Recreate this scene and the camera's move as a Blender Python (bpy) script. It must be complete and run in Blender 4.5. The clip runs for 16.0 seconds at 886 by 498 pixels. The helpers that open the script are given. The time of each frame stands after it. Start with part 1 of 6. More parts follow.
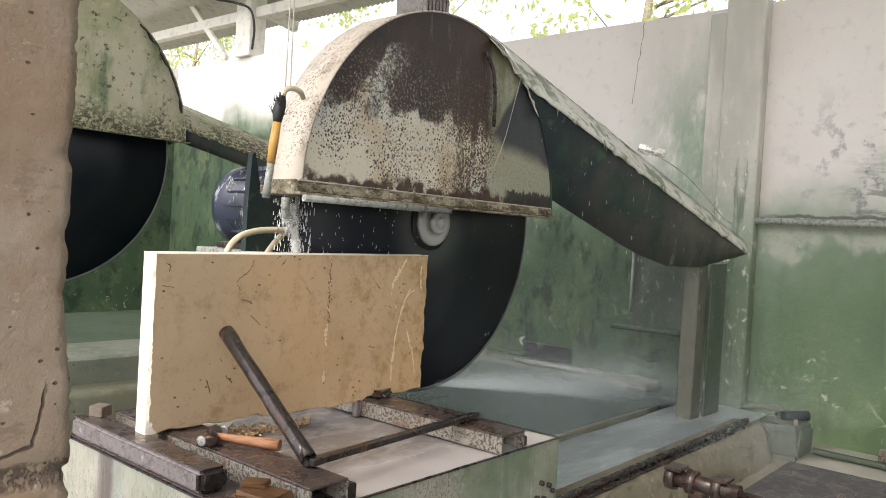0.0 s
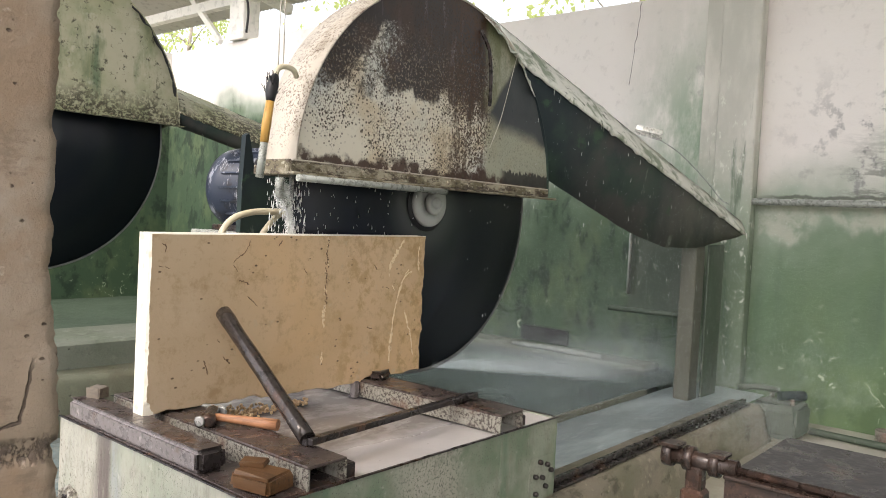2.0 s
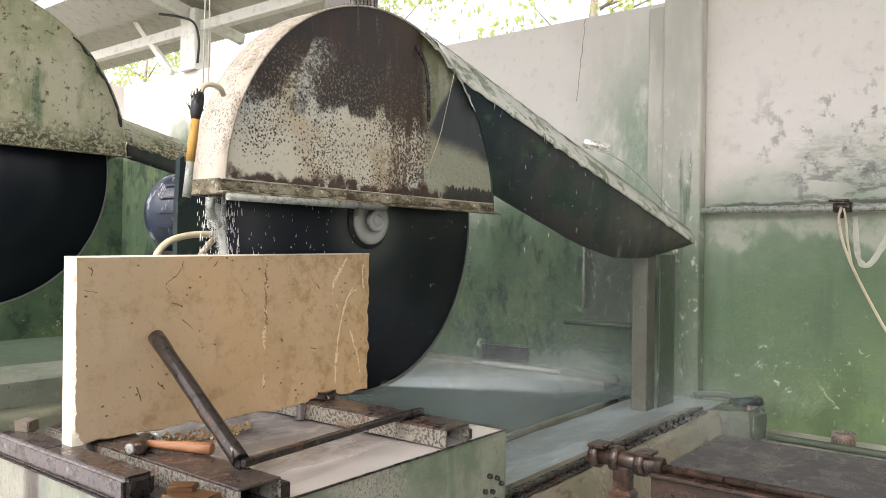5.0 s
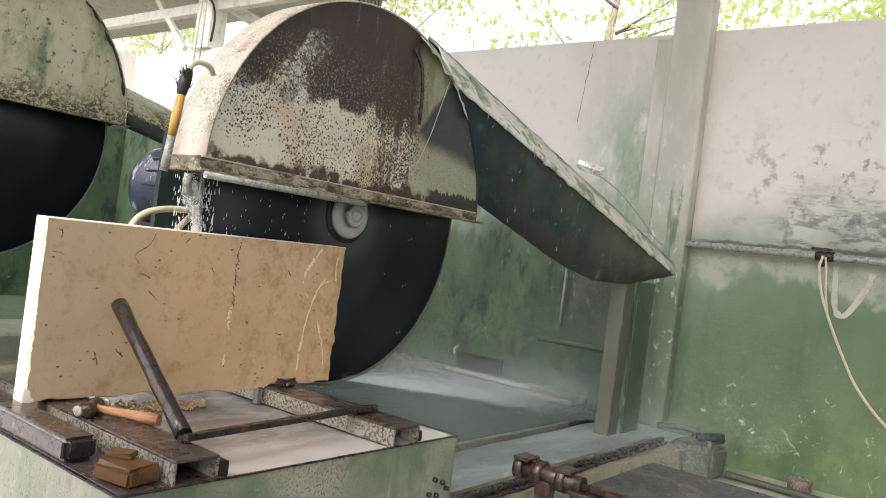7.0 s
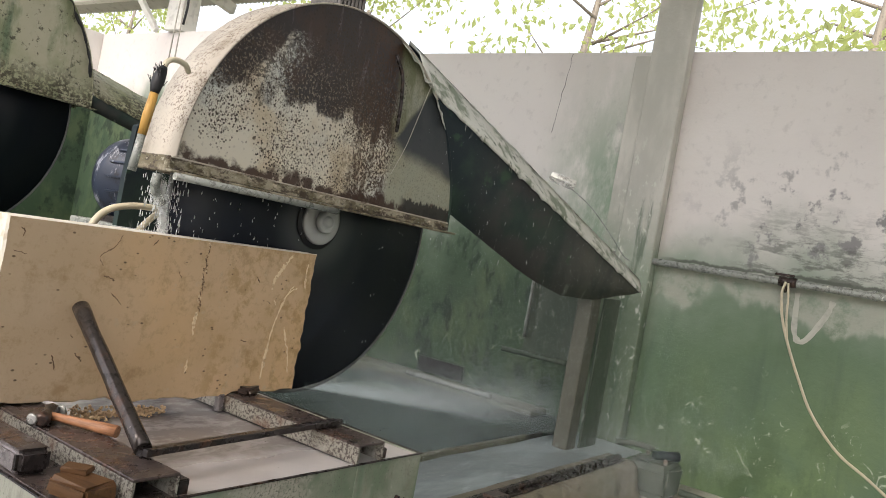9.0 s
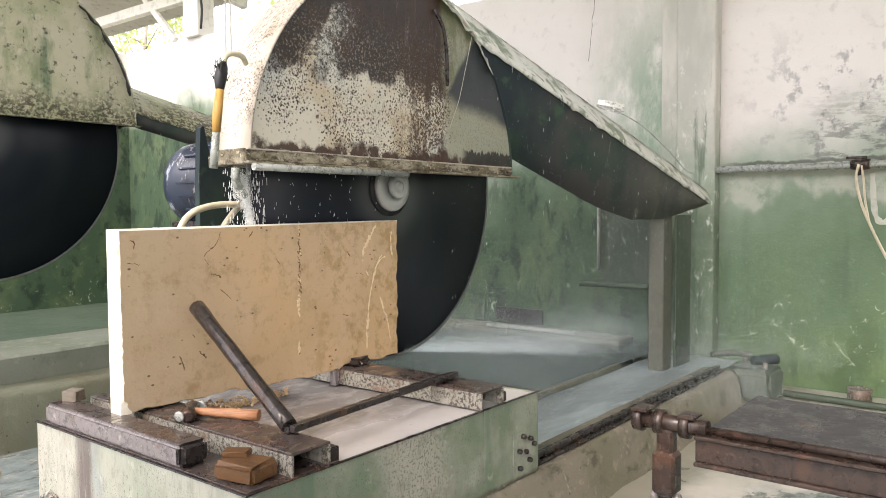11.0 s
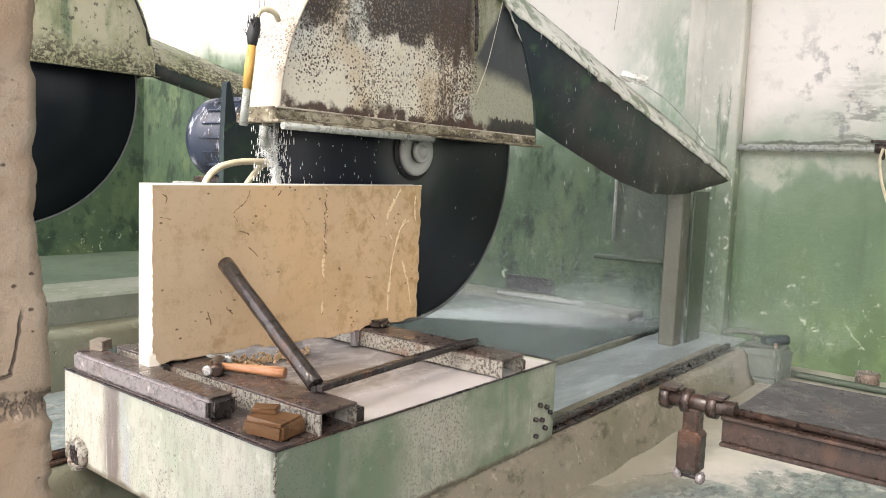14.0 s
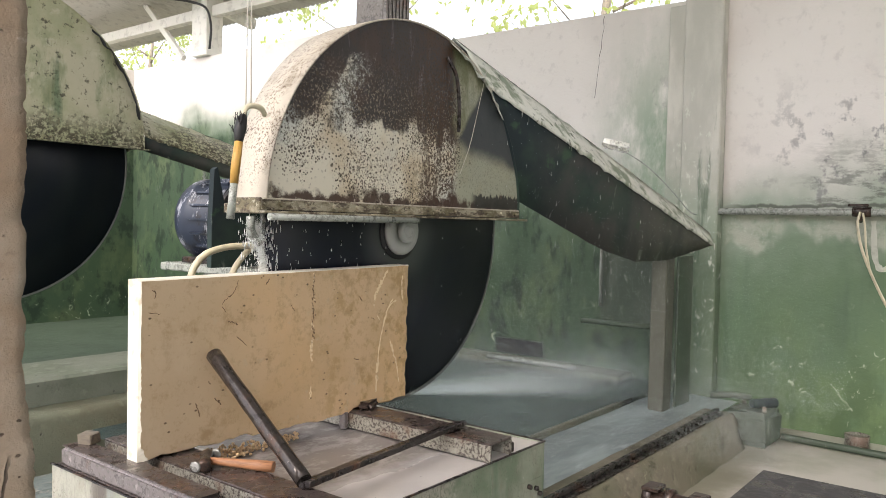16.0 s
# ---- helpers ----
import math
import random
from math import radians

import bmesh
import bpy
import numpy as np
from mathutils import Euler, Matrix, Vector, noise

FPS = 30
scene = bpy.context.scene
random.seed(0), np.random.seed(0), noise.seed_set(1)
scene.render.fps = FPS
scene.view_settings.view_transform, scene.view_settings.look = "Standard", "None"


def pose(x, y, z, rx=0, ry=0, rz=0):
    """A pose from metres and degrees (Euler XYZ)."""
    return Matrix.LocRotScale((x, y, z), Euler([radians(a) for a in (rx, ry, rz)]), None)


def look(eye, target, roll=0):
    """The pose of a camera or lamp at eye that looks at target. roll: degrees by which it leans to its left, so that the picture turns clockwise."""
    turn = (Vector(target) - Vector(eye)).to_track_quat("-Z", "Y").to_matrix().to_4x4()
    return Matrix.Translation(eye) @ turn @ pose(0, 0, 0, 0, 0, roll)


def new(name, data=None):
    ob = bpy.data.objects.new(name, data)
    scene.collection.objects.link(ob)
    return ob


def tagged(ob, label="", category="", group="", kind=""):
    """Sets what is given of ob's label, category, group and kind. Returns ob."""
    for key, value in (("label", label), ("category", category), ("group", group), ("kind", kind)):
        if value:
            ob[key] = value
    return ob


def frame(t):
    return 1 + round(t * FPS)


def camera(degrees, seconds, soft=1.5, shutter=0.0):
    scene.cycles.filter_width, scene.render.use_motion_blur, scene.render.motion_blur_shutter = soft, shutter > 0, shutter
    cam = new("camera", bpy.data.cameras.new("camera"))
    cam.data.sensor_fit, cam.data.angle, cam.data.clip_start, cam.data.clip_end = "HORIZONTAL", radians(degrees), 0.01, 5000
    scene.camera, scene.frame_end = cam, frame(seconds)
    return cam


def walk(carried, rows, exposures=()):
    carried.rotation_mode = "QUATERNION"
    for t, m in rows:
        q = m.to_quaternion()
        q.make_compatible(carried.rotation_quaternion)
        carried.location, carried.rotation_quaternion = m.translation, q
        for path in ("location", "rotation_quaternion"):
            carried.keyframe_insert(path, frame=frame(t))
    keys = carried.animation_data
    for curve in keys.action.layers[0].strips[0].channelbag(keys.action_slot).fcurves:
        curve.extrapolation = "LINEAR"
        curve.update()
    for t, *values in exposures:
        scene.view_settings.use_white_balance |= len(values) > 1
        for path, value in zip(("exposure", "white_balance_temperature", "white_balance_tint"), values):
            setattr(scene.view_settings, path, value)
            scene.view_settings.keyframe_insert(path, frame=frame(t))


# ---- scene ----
EXPOSURES = [(0.0, 0.55, 6500, 13), (2.2, 0.58, 6500, 13), (3.0, 0.69, 6500, 13), (4.0, 0.66, 6500, 13), (6.5, 0.74, 6500, 13), (7.0, 0.62, 6500, 13), (8.0, 0.37, 6500, 13), (8.5, 0.17, 6500, 13), (11.0, 0.92, 6500, 14), (11.5, 0.9, 6500, 14), (12.5, 1.12, 6500, 15), (13.5, 1.14, 6500, 14), (14.0, 1.12, 6500, 14), (14.5, 0.6, 6500, 13), (15.0, 0.45, 6500, 13), (15.5, 0.57, 6500, 13), (16.0, 0.56, 6500, 13)]
cam = camera(60.04, 16.0, 0.75)
# seconds, x, y, z, yaw, pitch, roll of the carried camera
PATH = [
    (0.0, -0.0000, -0.0000, 1.2500, -49.580, -1.048, -3.278),
    (0.5, 0.0021, 0.0016, 1.2521, -49.731, -1.022, -3.278),
    (1.0, 0.0042, -0.0006, 1.2490, -49.720, -1.050, -3.144),
    (1.5, 0.0105, 0.0010, 1.2398, -49.710, -1.483, -2.957),
    (2.0, 0.0184, 0.0071, 1.2303, -49.780, -2.108, -2.976),
    (2.5, 0.0294, 0.0120, 1.2180, -50.029, -1.992, -2.786),
    (3.0, 0.0415, 0.0086, 1.2092, -50.323, -1.340, -2.198),
    (3.5, 0.0551, -0.0033, 1.2015, -50.854, -0.502, -1.312),
    (4.0, 0.0732, -0.0210, 1.1975, -51.639, 0.147, -0.481),
    (4.2, 0.0819, -0.0311, 1.1977, -51.873, 0.292, -0.310),
    (6.3, 0.1454, -0.1204, 1.1710, -51.950, -0.472, -2.873),
    (6.5, 0.1489, -0.1348, 1.1786, -51.784, -0.242, -3.607),
    (7.0, 0.1545, -0.1521, 1.1884, -52.152, 0.382, -7.257),
    (7.5, 0.1597, -0.1574, 1.2112, -52.878, 0.708, -12.429),
    (8.0, 0.1704, -0.1547, 1.2463, -52.115, 1.297, -15.901),
    (8.5, 0.1713, -0.1445, 1.2507, -52.482, 1.735, -15.656),
    (8.7, 0.1680, -0.1224, 1.2564, -53.670, 1.434, -13.680),
    (10.8, 0.0759, -0.0174, 1.2075, -52.425, -2.546, 0.283),
    (11.0, 0.0623, -0.0006, 1.2019, -51.851, -2.842, 0.300),
    (11.5, 0.0428, 0.0346, 1.1581, -50.454, -4.041, 0.196),
    (12.0, 0.0260, 0.0535, 1.1210, -49.398, -5.918, -0.261),
    (12.5, 0.0205, 0.0587, 1.1113, -49.239, -6.606, -0.904),
    (13.0, 0.0141, 0.0550, 1.1234, -49.751, -6.358, -1.484),
    (13.5, 0.0161, 0.0516, 1.1551, -50.549, -6.494, -1.900),
    (14.0, 0.0245, 0.0497, 1.2132, -51.263, -5.589, -2.279),
    (14.5, 0.0166, 0.0395, 1.2752, -51.677, -2.148, -2.220),
    (15.0, 0.0098, 0.0247, 1.2933, -51.716, -0.571, -1.711),
    (15.5, 0.0098, 0.0153, 1.3233, -51.950, -1.244, -1.333),
    (16.0, 0.0101, 0.0186, 1.3333, -52.026, -1.854, -1.284),
]
walk(cam, [(t, pose(x, y, z, 90 + pitch, roll, yaw)) for t, x, y, z, yaw, pitch, roll in PATH], EXPOSURES)

# ---- light ----
world = bpy.data.worlds.new("world")
scene.world = world
world.use_nodes = True
wn = world.node_tree.nodes
sky = wn.new("ShaderNodeTexSky")
sky.sky_type = "NISHITA"
sky.sun_disc = False
sky.sun_elevation = radians(48)
sky.sun_rotation = radians(250)
sky.air_density, sky.dust_density, sky.ozone_density = 1.0, 4.0, 1.0
wn["Background"].inputs["Strength"].default_value = 0.15
veil = wn.new("ShaderNodeMix")      # bright overcast veil over the blue
veil.data_type, veil.blend_type = "RGBA", "ADD"
veil.inputs[0].default_value = 1.0
veil.inputs[7].default_value = (6.6, 6.4, 6.0, 1)
world.node_tree.links.new(sky.outputs[0], veil.inputs[6])
world.node_tree.links.new(veil.outputs[2], wn["Background"].inputs["Color"])

sun_data = bpy.data.lights.new("sun", "SUN")
sun_data.energy, sun_data.angle, sun_data.color = 1.15, radians(22), (1.0, 0.93, 0.84)
sun = new("sun", sun_data)
sun.matrix_world = look((-8, 3, 9), (2, 3.4, 0.5))

# ---- mesh helpers ----
FL = 0.08          # floor level


def part(name, bm, material, parent=None, label="", smooth=False, m=None):
    """Links a bmesh as one mesh object, under a thing or a part."""
    me = bpy.data.meshes.new(name)
    bmesh.ops.recalc_face_normals(bm, faces=bm.faces)
    bm.to_mesh(me)
    bm.free()
    for mat in (material if isinstance(material, (list, tuple)) else [material]):
        me.materials.append(mat)
    if smooth:
        for p in me.polygons:
            p.use_smooth = True
    ob = new(name, me)
    if parent is not None:
        ob.parent = parent
    if m is not None:
        ob.matrix_basis = m
    if label:
        ob["label"] = label
    return ob


def thing(name, label, category, at=None, group="", kind=""):
    ob = new(name)
    ob.empty_display_size = 0.05
    if at is not None:
        ob.matrix_basis = at
    return tagged(ob, label, category, group, kind)


def add_box(bm, lo, hi, bevel=0.0, m=None, jitter=0.0, seg=1):
    c = [(a + b) / 2 for a, b in zip(lo, hi)]
    s = [b - a for a, b in zip(lo, hi)]
    tmp = bmesh.new()
    bmesh.ops.create_cube(tmp, size=1)
    for v in tmp.verts:
        v.co = Vector((v.co.x * s[0], v.co.y * s[1], v.co.z * s[2]))
    if bevel:
        bmesh.ops.bevel(tmp, geom=list(tmp.edges), offset=bevel, segments=seg, affect="EDGES")
    for v in tmp.verts:
        v.co += Vector(c)
        if jitter:
            v.co += Vector([random.uniform(-jitter, jitter) for _ in range(3)])
        if m is not None:
            v.co = m @ v.co
    merge(bm, tmp)
    return bm


def merge(bm, tmp):
    index = [bm.verts.new(v.co) for v in tmp.verts]
    tmp.verts.index_update()
    for f in tmp.faces:
        try:
            g = bm.faces.new([index[v.index] for v in f.verts])
            g.material_index, g.smooth = f.material_index, f.smooth
        except ValueError:
            pass
    tmp.free()


def box(lo, hi, bevel=0.0, m=None, jitter=0.0, seg=1):
    return add_box(bmesh.new(), lo, hi, bevel, m, jitter, seg)


def add_lathe(bm, profile, n=32, m=None, caps=True):
    """Turns (radius, height) pairs round z."""
    rings = []
    for r, z in profile:
        ring = []
        for k in range(n):
            a = 2 * math.pi * k / n
            co = Vector((r * math.cos(a), r * math.sin(a), z))
            ring.append(bm.verts.new(m @ co if m is not None else co))
        rings.append(ring)
    for a, b in zip(rings, rings[1:]):
        for k in range(n):
            f = bm.faces.new((a[k], a[(k + 1) % n], b[(k + 1) % n], b[k]))
            f.smooth = True
    if caps:
        bm.faces.new(rings[0][::-1])
        bm.faces.new(rings[-1])
    return bm


def lathe(profile, n=32, m=None, caps=True):
    return add_lathe(bmesh.new(), profile, n, m, caps)


def add_tube(bm, points, radius, n=8, caps=True):
    """A round tube along points; radius may be a list."""
    pts = [Vector(p) for p in points]
    rings = []
    side = None
    for i, p in enumerate(pts):
        d = (pts[min(i + 1, len(pts) - 1)] - pts[max(i - 1, 0)]).normalized()
        if side is None:
            side = d.orthogonal().normalized()
        side = (side - d * side.dot(d)).normalized()
        up = d.cross(side)
        r = radius[i] if isinstance(radius, (list, tuple)) else radius
        rings.append([bm.verts.new(p + (side * math.cos(2 * math.pi * k / n) + up * math.sin(2 * math.pi * k / n)) * r) for k in range(n)])
    for a, b in zip(rings, rings[1:]):
        for k in range(n):
            f = bm.faces.new((a[k], a[(k + 1) % n], b[(k + 1) % n], b[k]))
            f.smooth = True
    if caps:
        bm.faces.new(rings[0][::-1])
        bm.faces.new(rings[-1])
    return bm


def tube(points, radius, n=8, caps=True):
    return add_tube(bmesh.new(), points, radius, n, caps)


def arc_points(points, n=6):
    """A smooth line through points (Catmull-Rom)."""
    p = [Vector(q) for q in points]
    p = [p[0] * 2 - p[1]] + p + [p[-1] * 2 - p[-2]]
    out = []
    for i in range(1, len(p) - 2):
        for k in range(n):
            t = k / n
            a, b, c, d = p[i - 1], p[i], p[i + 1], p[i + 2]
            out.append(0.5 * ((2 * b) + (c - a) * t + (2 * a - 5 * b + 4 * c - d) * t * t + (3 * b - a - 3 * c + d) * t ** 3))
    return out + [p[-2]]


def add_prism(bm, outline, y0, y1):
    """A plate with outline (x, z) between two y."""
    a = [bm.verts.new((x, y0, z)) for x, z in outline]
    b = [bm.verts.new((x, y1, z)) for x, z in outline]
    n = len(outline)
    bm.faces.new(a)
    bm.faces.new(b[::-1])
    for k in range(n):
        bm.faces.new((a[k], b[k], b[(k + 1) % n], a[(k + 1) % n]))
    return bm


def grid_sheet(x0, x1, y0, y1, nx, ny, height):
    """A sheet over x and y with height(x, y)."""
    bm = bmesh.new()
    vs = [[bm.verts.new((x0 + (x1 - x0) * i / nx, y0 + (y1 - y0) * j / ny, 0)) for j in range(ny + 1)] for i in range(nx + 1)]
    for row in vs:
        for v in row:
            v.co.z = height(v.co.x, v.co.y)
    for i in range(nx):
        for j in range(ny):
            f = bm.faces.new((vs[i][j], vs[i + 1][j], vs[i + 1][j + 1], vs[i][j + 1]))
            f.smooth = True
    return bm


def quad_slab(corners, t):
    """A plate on four corners, t thick along its normal."""
    bm = bmesh.new()
    c = [Vector(p) for p in corners]
    n = (c[1] - c[0]).cross(c[3] - c[0]).normalized() * t
    a = [bm.verts.new(p) for p in c]
    b = [bm.verts.new(p + n) for p in c]
    bm.faces.new(a)
    bm.faces.new(b[::-1])
    for k in range(4):
        bm.faces.new((a[k], b[k], b[(k + 1) % 4], a[(k + 1) % 4]))
    return bm


# ---- materials ----
class Mat:
    """Short words for a node material: layers of colour by masks."""

    def __init__(self, name, base, rough=0.6, metal=0.0, spec=0.5):
        self.m = bpy.data.materials.new(name)
        self.m.use_nodes = True
        self.t = self.m.node_tree
        self.b = self.t.nodes["Principled BSDF"]
        self.b.inputs["Roughness"].default_value = rough
        self.b.inputs["Metallic"].default_value = metal
        self.b.inputs["Specular IOR Level"].default_value = spec
        self.co = self.t.nodes.new("ShaderNodeTexCoord").outputs["Object"]
        rgb = self.t.nodes.new("ShaderNodeRGB")
        rgb.outputs[0].default_value = (*base, 1)
        self.col = rgb.outputs[0]
        self.rough = None

    def link(self, a, b):
        self.t.links.new(a, b)

    def math(self, op, a, b=0.0, c=0.0, clamp=False):
        n = self.t.nodes.new("ShaderNodeMath")
        n.operation, n.use_clamp = op, clamp
        for i, v in enumerate((a, b, c)):
            if isinstance(v, (int, float)):
                n.inputs[i].default_value = v
            else:
                self.link(v, n.inputs[i])
        return n.outputs[0]

    def place(self, scale=(1, 1, 1), at=(0, 0, 0), turn=(0, 0, 0)):
        n = self.t.nodes.new("ShaderNodeMapping")
        self.link(self.co, n.inputs[0])
        n.inputs["Scale"].default_value, n.inputs["Location"].default_value, n.inputs["Rotation"].default_value = scale, at, turn
        return n.outputs[0]

    def world(self):
        n = self.t.nodes.new("ShaderNodeNewGeometry")
        self.co = n.outputs["Position"]
        return self

    def axis(self, k):
        n = self.t.nodes.new("ShaderNodeSeparateXYZ")
        self.link(self.co, n.inputs[0])
        return n.outputs[k]

    def noise(self, scale, detail=5, rough=0.55, stretch=None, at=(0, 0, 0), warp=0.0):
        n = self.t.nodes.new("ShaderNodeTexNoise")
        self.link(self.place(stretch or (1, 1, 1), at), n.inputs["Vector"])
        n.inputs["Scale"].default_value, n.inputs["Detail"].default_value, n.inputs["Roughness"].default_value = scale, detail, rough
        n.inputs["Distortion"].default_value = warp
        return n.outputs[0]

    def cells(self, scale, feature="F1", stretch=None):
        n = self.t.nodes.new("ShaderNodeTexVoronoi")
        n.feature = feature
        self.link(self.place(stretch or (1, 1, 1)), n.inputs["Vector"])
        n.inputs["Scale"].default_value = scale
        return n.outputs["Distance"]

    def step(self, v, lo, hi, out=1.0):
        n = self.t.nodes.new("ShaderNodeMapRange")
        n.interpolation_type = "SMOOTHSTEP"
        self.link(v, n.inputs[0])
        n.inputs[1].default_value, n.inputs[2].default_value = lo, hi
        n.inputs[3].default_value, n.inputs[4].default_value = 0.0, out
        return n.outputs[0]

    def over(self, colour, mask, mode="MIX"):
        n = self.t.nodes.new("ShaderNodeMix")
        n.data_type, n.blend_type = "RGBA", mode
        if isinstance(mask, (int, float)):
            n.inputs[0].default_value = mask
        else:
            self.link(mask, n.inputs[0])
        self.link(self.col, n.inputs[6])
        n.inputs[7].default_value = (*colour, 1)
        self.col = n.outputs[2]
        return self

    def gloss(self, mask, value):
        n = self.t.nodes.new("ShaderNodeMix")
        n.data_type = "FLOAT"
        self.link(mask, n.inputs[0])
        if self.rough is None:
            n.inputs[2].default_value = self.b.inputs["Roughness"].default_value
        else:
            self.link(self.rough, n.inputs[2])
        n.inputs[3].default_value = value
        self.rough = n.outputs[0]
        return self

    def bump(self, height, strength=0.3, distance=0.01):
        n = self.t.nodes.new("ShaderNodeBump")
        n.inputs["Strength"].default_value, n.inputs["Distance"].default_value = strength, distance
        self.link(height, n.inputs["Height"])
        if self.b.inputs["Normal"].is_linked:
            self.link(self.b.inputs["Normal"].links[0].from_socket, n.inputs["Normal"])
        self.link(n.outputs[0], self.b.inputs["Normal"])
        return self

    def vary(self, amount=0.15):
        """Each piece a little lighter or darker."""
        n = self.t.nodes.new("ShaderNodeObjectInfo")
        v = self.math("MULTIPLY_ADD", n.outputs["Random"], amount * 2, 1 - amount)
        h = self.t.nodes.new("ShaderNodeHueSaturation")
        self.link(v, h.inputs["Value"])
        self.link(self.col, h.inputs["Color"])
        self.col = h.outputs[0]
        return self

    def done(self):
        self.link(self.col, self.b.inputs["Base Color"])
        if self.rough is not None:
            self.link(self.rough, self.b.inputs["Roughness"])
        return self.m

def wall_material():
    m = Mat("algae_stained_plaster", (0.82, 0.785, 0.75), 0.85).world()
    y, z = m.axis(1), m.axis(2)
    big = m.noise(1.1, 4)
    m.over((0.66, 0.60, 0.575), m.step(m.noise(0.7, 3, at=(3, 1, 0)), 0.4, 0.7, 0.5))
    m.over((0.55, 0.52, 0.50), m.step(m.noise(14, 7, 0.68, at=(2, 6, 1)), 0.54, 0.70, 0.35))
    # a green bloom beside the pillar
    bloom = m.math("MULTIPLY", m.step(y, 1.75, 2.0), m.math("SUBTRACT", 1.0, m.step(y, 2.15, 2.85), clamp=True))
    bloom = m.math("MULTIPLY", bloom, m.math("SUBTRACT", 1.0, m.step(z, 1.9, 2.9, 0.8), clamp=True))
    m.over((0.20, 0.31, 0.20), m.math("MULTIPLY", bloom, m.step(m.noise(5.0, 8, 0.7, stretch=(1, 1, 0.45)), 0.22, 0.60, 0.85)))
    # green growth rises from the wet floor, uneven
    h = m.math("SUBTRACT", m.math("MULTIPLY_ADD", big, 1.5, z), m.step(y, 4.5, 6.0, 0.75))
    m.over((0.31, 0.38, 0.30), m.math("SUBTRACT", 1.0, m.step(h, 1.95, 2.7), clamp=True))
    m.over((0.098, 0.17, 0.088), m.math("MULTIPLY", m.math("SUBTRACT", 1.0, m.step(h, 1.6, 2.3), clamp=True), 0.9))
    low = m.math("SUBTRACT", 1.0, m.step(h, 0.9, 1.9), clamp=True)
    south = m.math("SUBTRACT", 1.0, m.step(y, 1.2, 1.9), clamp=True)
    m.over((0.16, 0.24, 0.105), m.math("MULTIPLY", m.math("MULTIPLY", low, south), m.step(m.noise(2.2, 6, at=(7, 2, 1)), 0.34, 0.62, 0.95)))
    m.over((0.075, 0.125, 0.055), m.math("MULTIPLY", low, m.step(m.noise(3.2, 7, 0.65, at=(2, 8, 4), stretch=(1, 1, 0.7)), 0.46, 0.62, 0.7)))
    # darker green behind the saws: growth, with the shade there painted in
    deep = m.math("MULTIPLY", m.step(y, 1.7, 2.4), m.math("SUBTRACT", 1.0, m.step(h, 1.6, 2.5), clamp=True))
    north = m.math("MULTIPLY", m.step(y, 6.0, 6.8), m.math("SUBTRACT", 1.0, m.step(m.math("MULTIPLY_ADD", m.noise(3, 6, 0.6), 0.3, z), 2.35, 2.55), clamp=True))
    deep = m.math("MAXIMUM", deep, north)
    m.over((0.052, 0.092, 0.052), deep)
    m.over((0.105, 0.145, 0.075), m.math("MULTIPLY", deep, m.step(m.noise(2.4, 7, 0.68, at=(4, 1, 6), stretch=(1, 1, 0.6)), 0.48, 0.64, 0.8)))
    m.over((0.018, 0.034, 0.024), m.math("MULTIPLY", deep, m.step(m.noise(4.5, 7, 0.68, at=(9, 3, 2), stretch=(1, 1.4, 0.7)), 0.50, 0.62, 0.85)))
    drip = m.noise(3.0, 5, stretch=(1, 3.0, 0.35))
    m.over((0.06, 0.10, 0.07), m.math("MULTIPLY", m.step(drip, 0.50, 0.78, 0.5), m.math("SUBTRACT", 1.0, m.step(h, 1.3, 2.6), clamp=True)))
    # grey mould blotches higher up
    near = m.math("MULTIPLY", m.math("SUBTRACT", 1.0, m.step(y, 0.9, 1.75), clamp=True), m.math("SUBTRACT", 1.0, m.step(z, 2.0, 2.5), clamp=True))
    patch = m.math("MULTIPLY", m.step(z, 1.46, 1.52), m.math("ADD", near, m.step(m.noise(0.9, 3, at=(1, 5, 3)), 0.50, 0.62), clamp=True))
    mould = m.math("MULTIPLY", m.step(m.noise(5.0, 8, 0.68), 0.53, 0.61), patch)
    # damp dark line with painted groove shade where plaster steps back over the pipe
    line = m.math("MULTIPLY_ADD", m.noise(6, 6, 0.65, stretch=(1, 1, 0.2)), 0.07, z)
    seam = m.math("MULTIPLY", m.step(line, 1.515, 1.525), m.math("SUBTRACT", 1.0, m.step(line, 1.535, 1.55), clamp=True))
    m.over((0.10, 0.11, 0.09), m.math("MULTIPLY", seam, m.math("SUBTRACT", 0.85, m.step(y, 1.5, 1.8), clamp=True)))
    m.over((0.25, 0.245, 0.25), m.math("MULTIPLY", mould, m.math("SUBTRACT", 0.85, m.step(z, 1.9, 2.6, 0.75), clamp=True)))
    # paler limewash left in scallops under the pipe, and grime round the tap
    scallop = m.math("MULTIPLY_ADD", m.noise(3.2, 4, 0.5, at=(2, 9, 0), stretch=(1, 1, 0.3)), 0.75, z)
    pale = m.math("MULTIPLY", m.step(scallop, 1.60, 1.66), m.math("SUBTRACT", 1.0, m.step(z, 1.455, 1.475), clamp=True))
    pale = m.math("MULTIPLY", pale, m.math("SUBTRACT", 1.0, m.step(y, 1.66, 1.70), clamp=True))
    m.over((0.46, 0.47, 0.40), m.math("MULTIPLY", pale, m.step(m.noise(8, 7, 0.7, at=(6, 2, 2)), 0.30, 0.58, 0.8)))
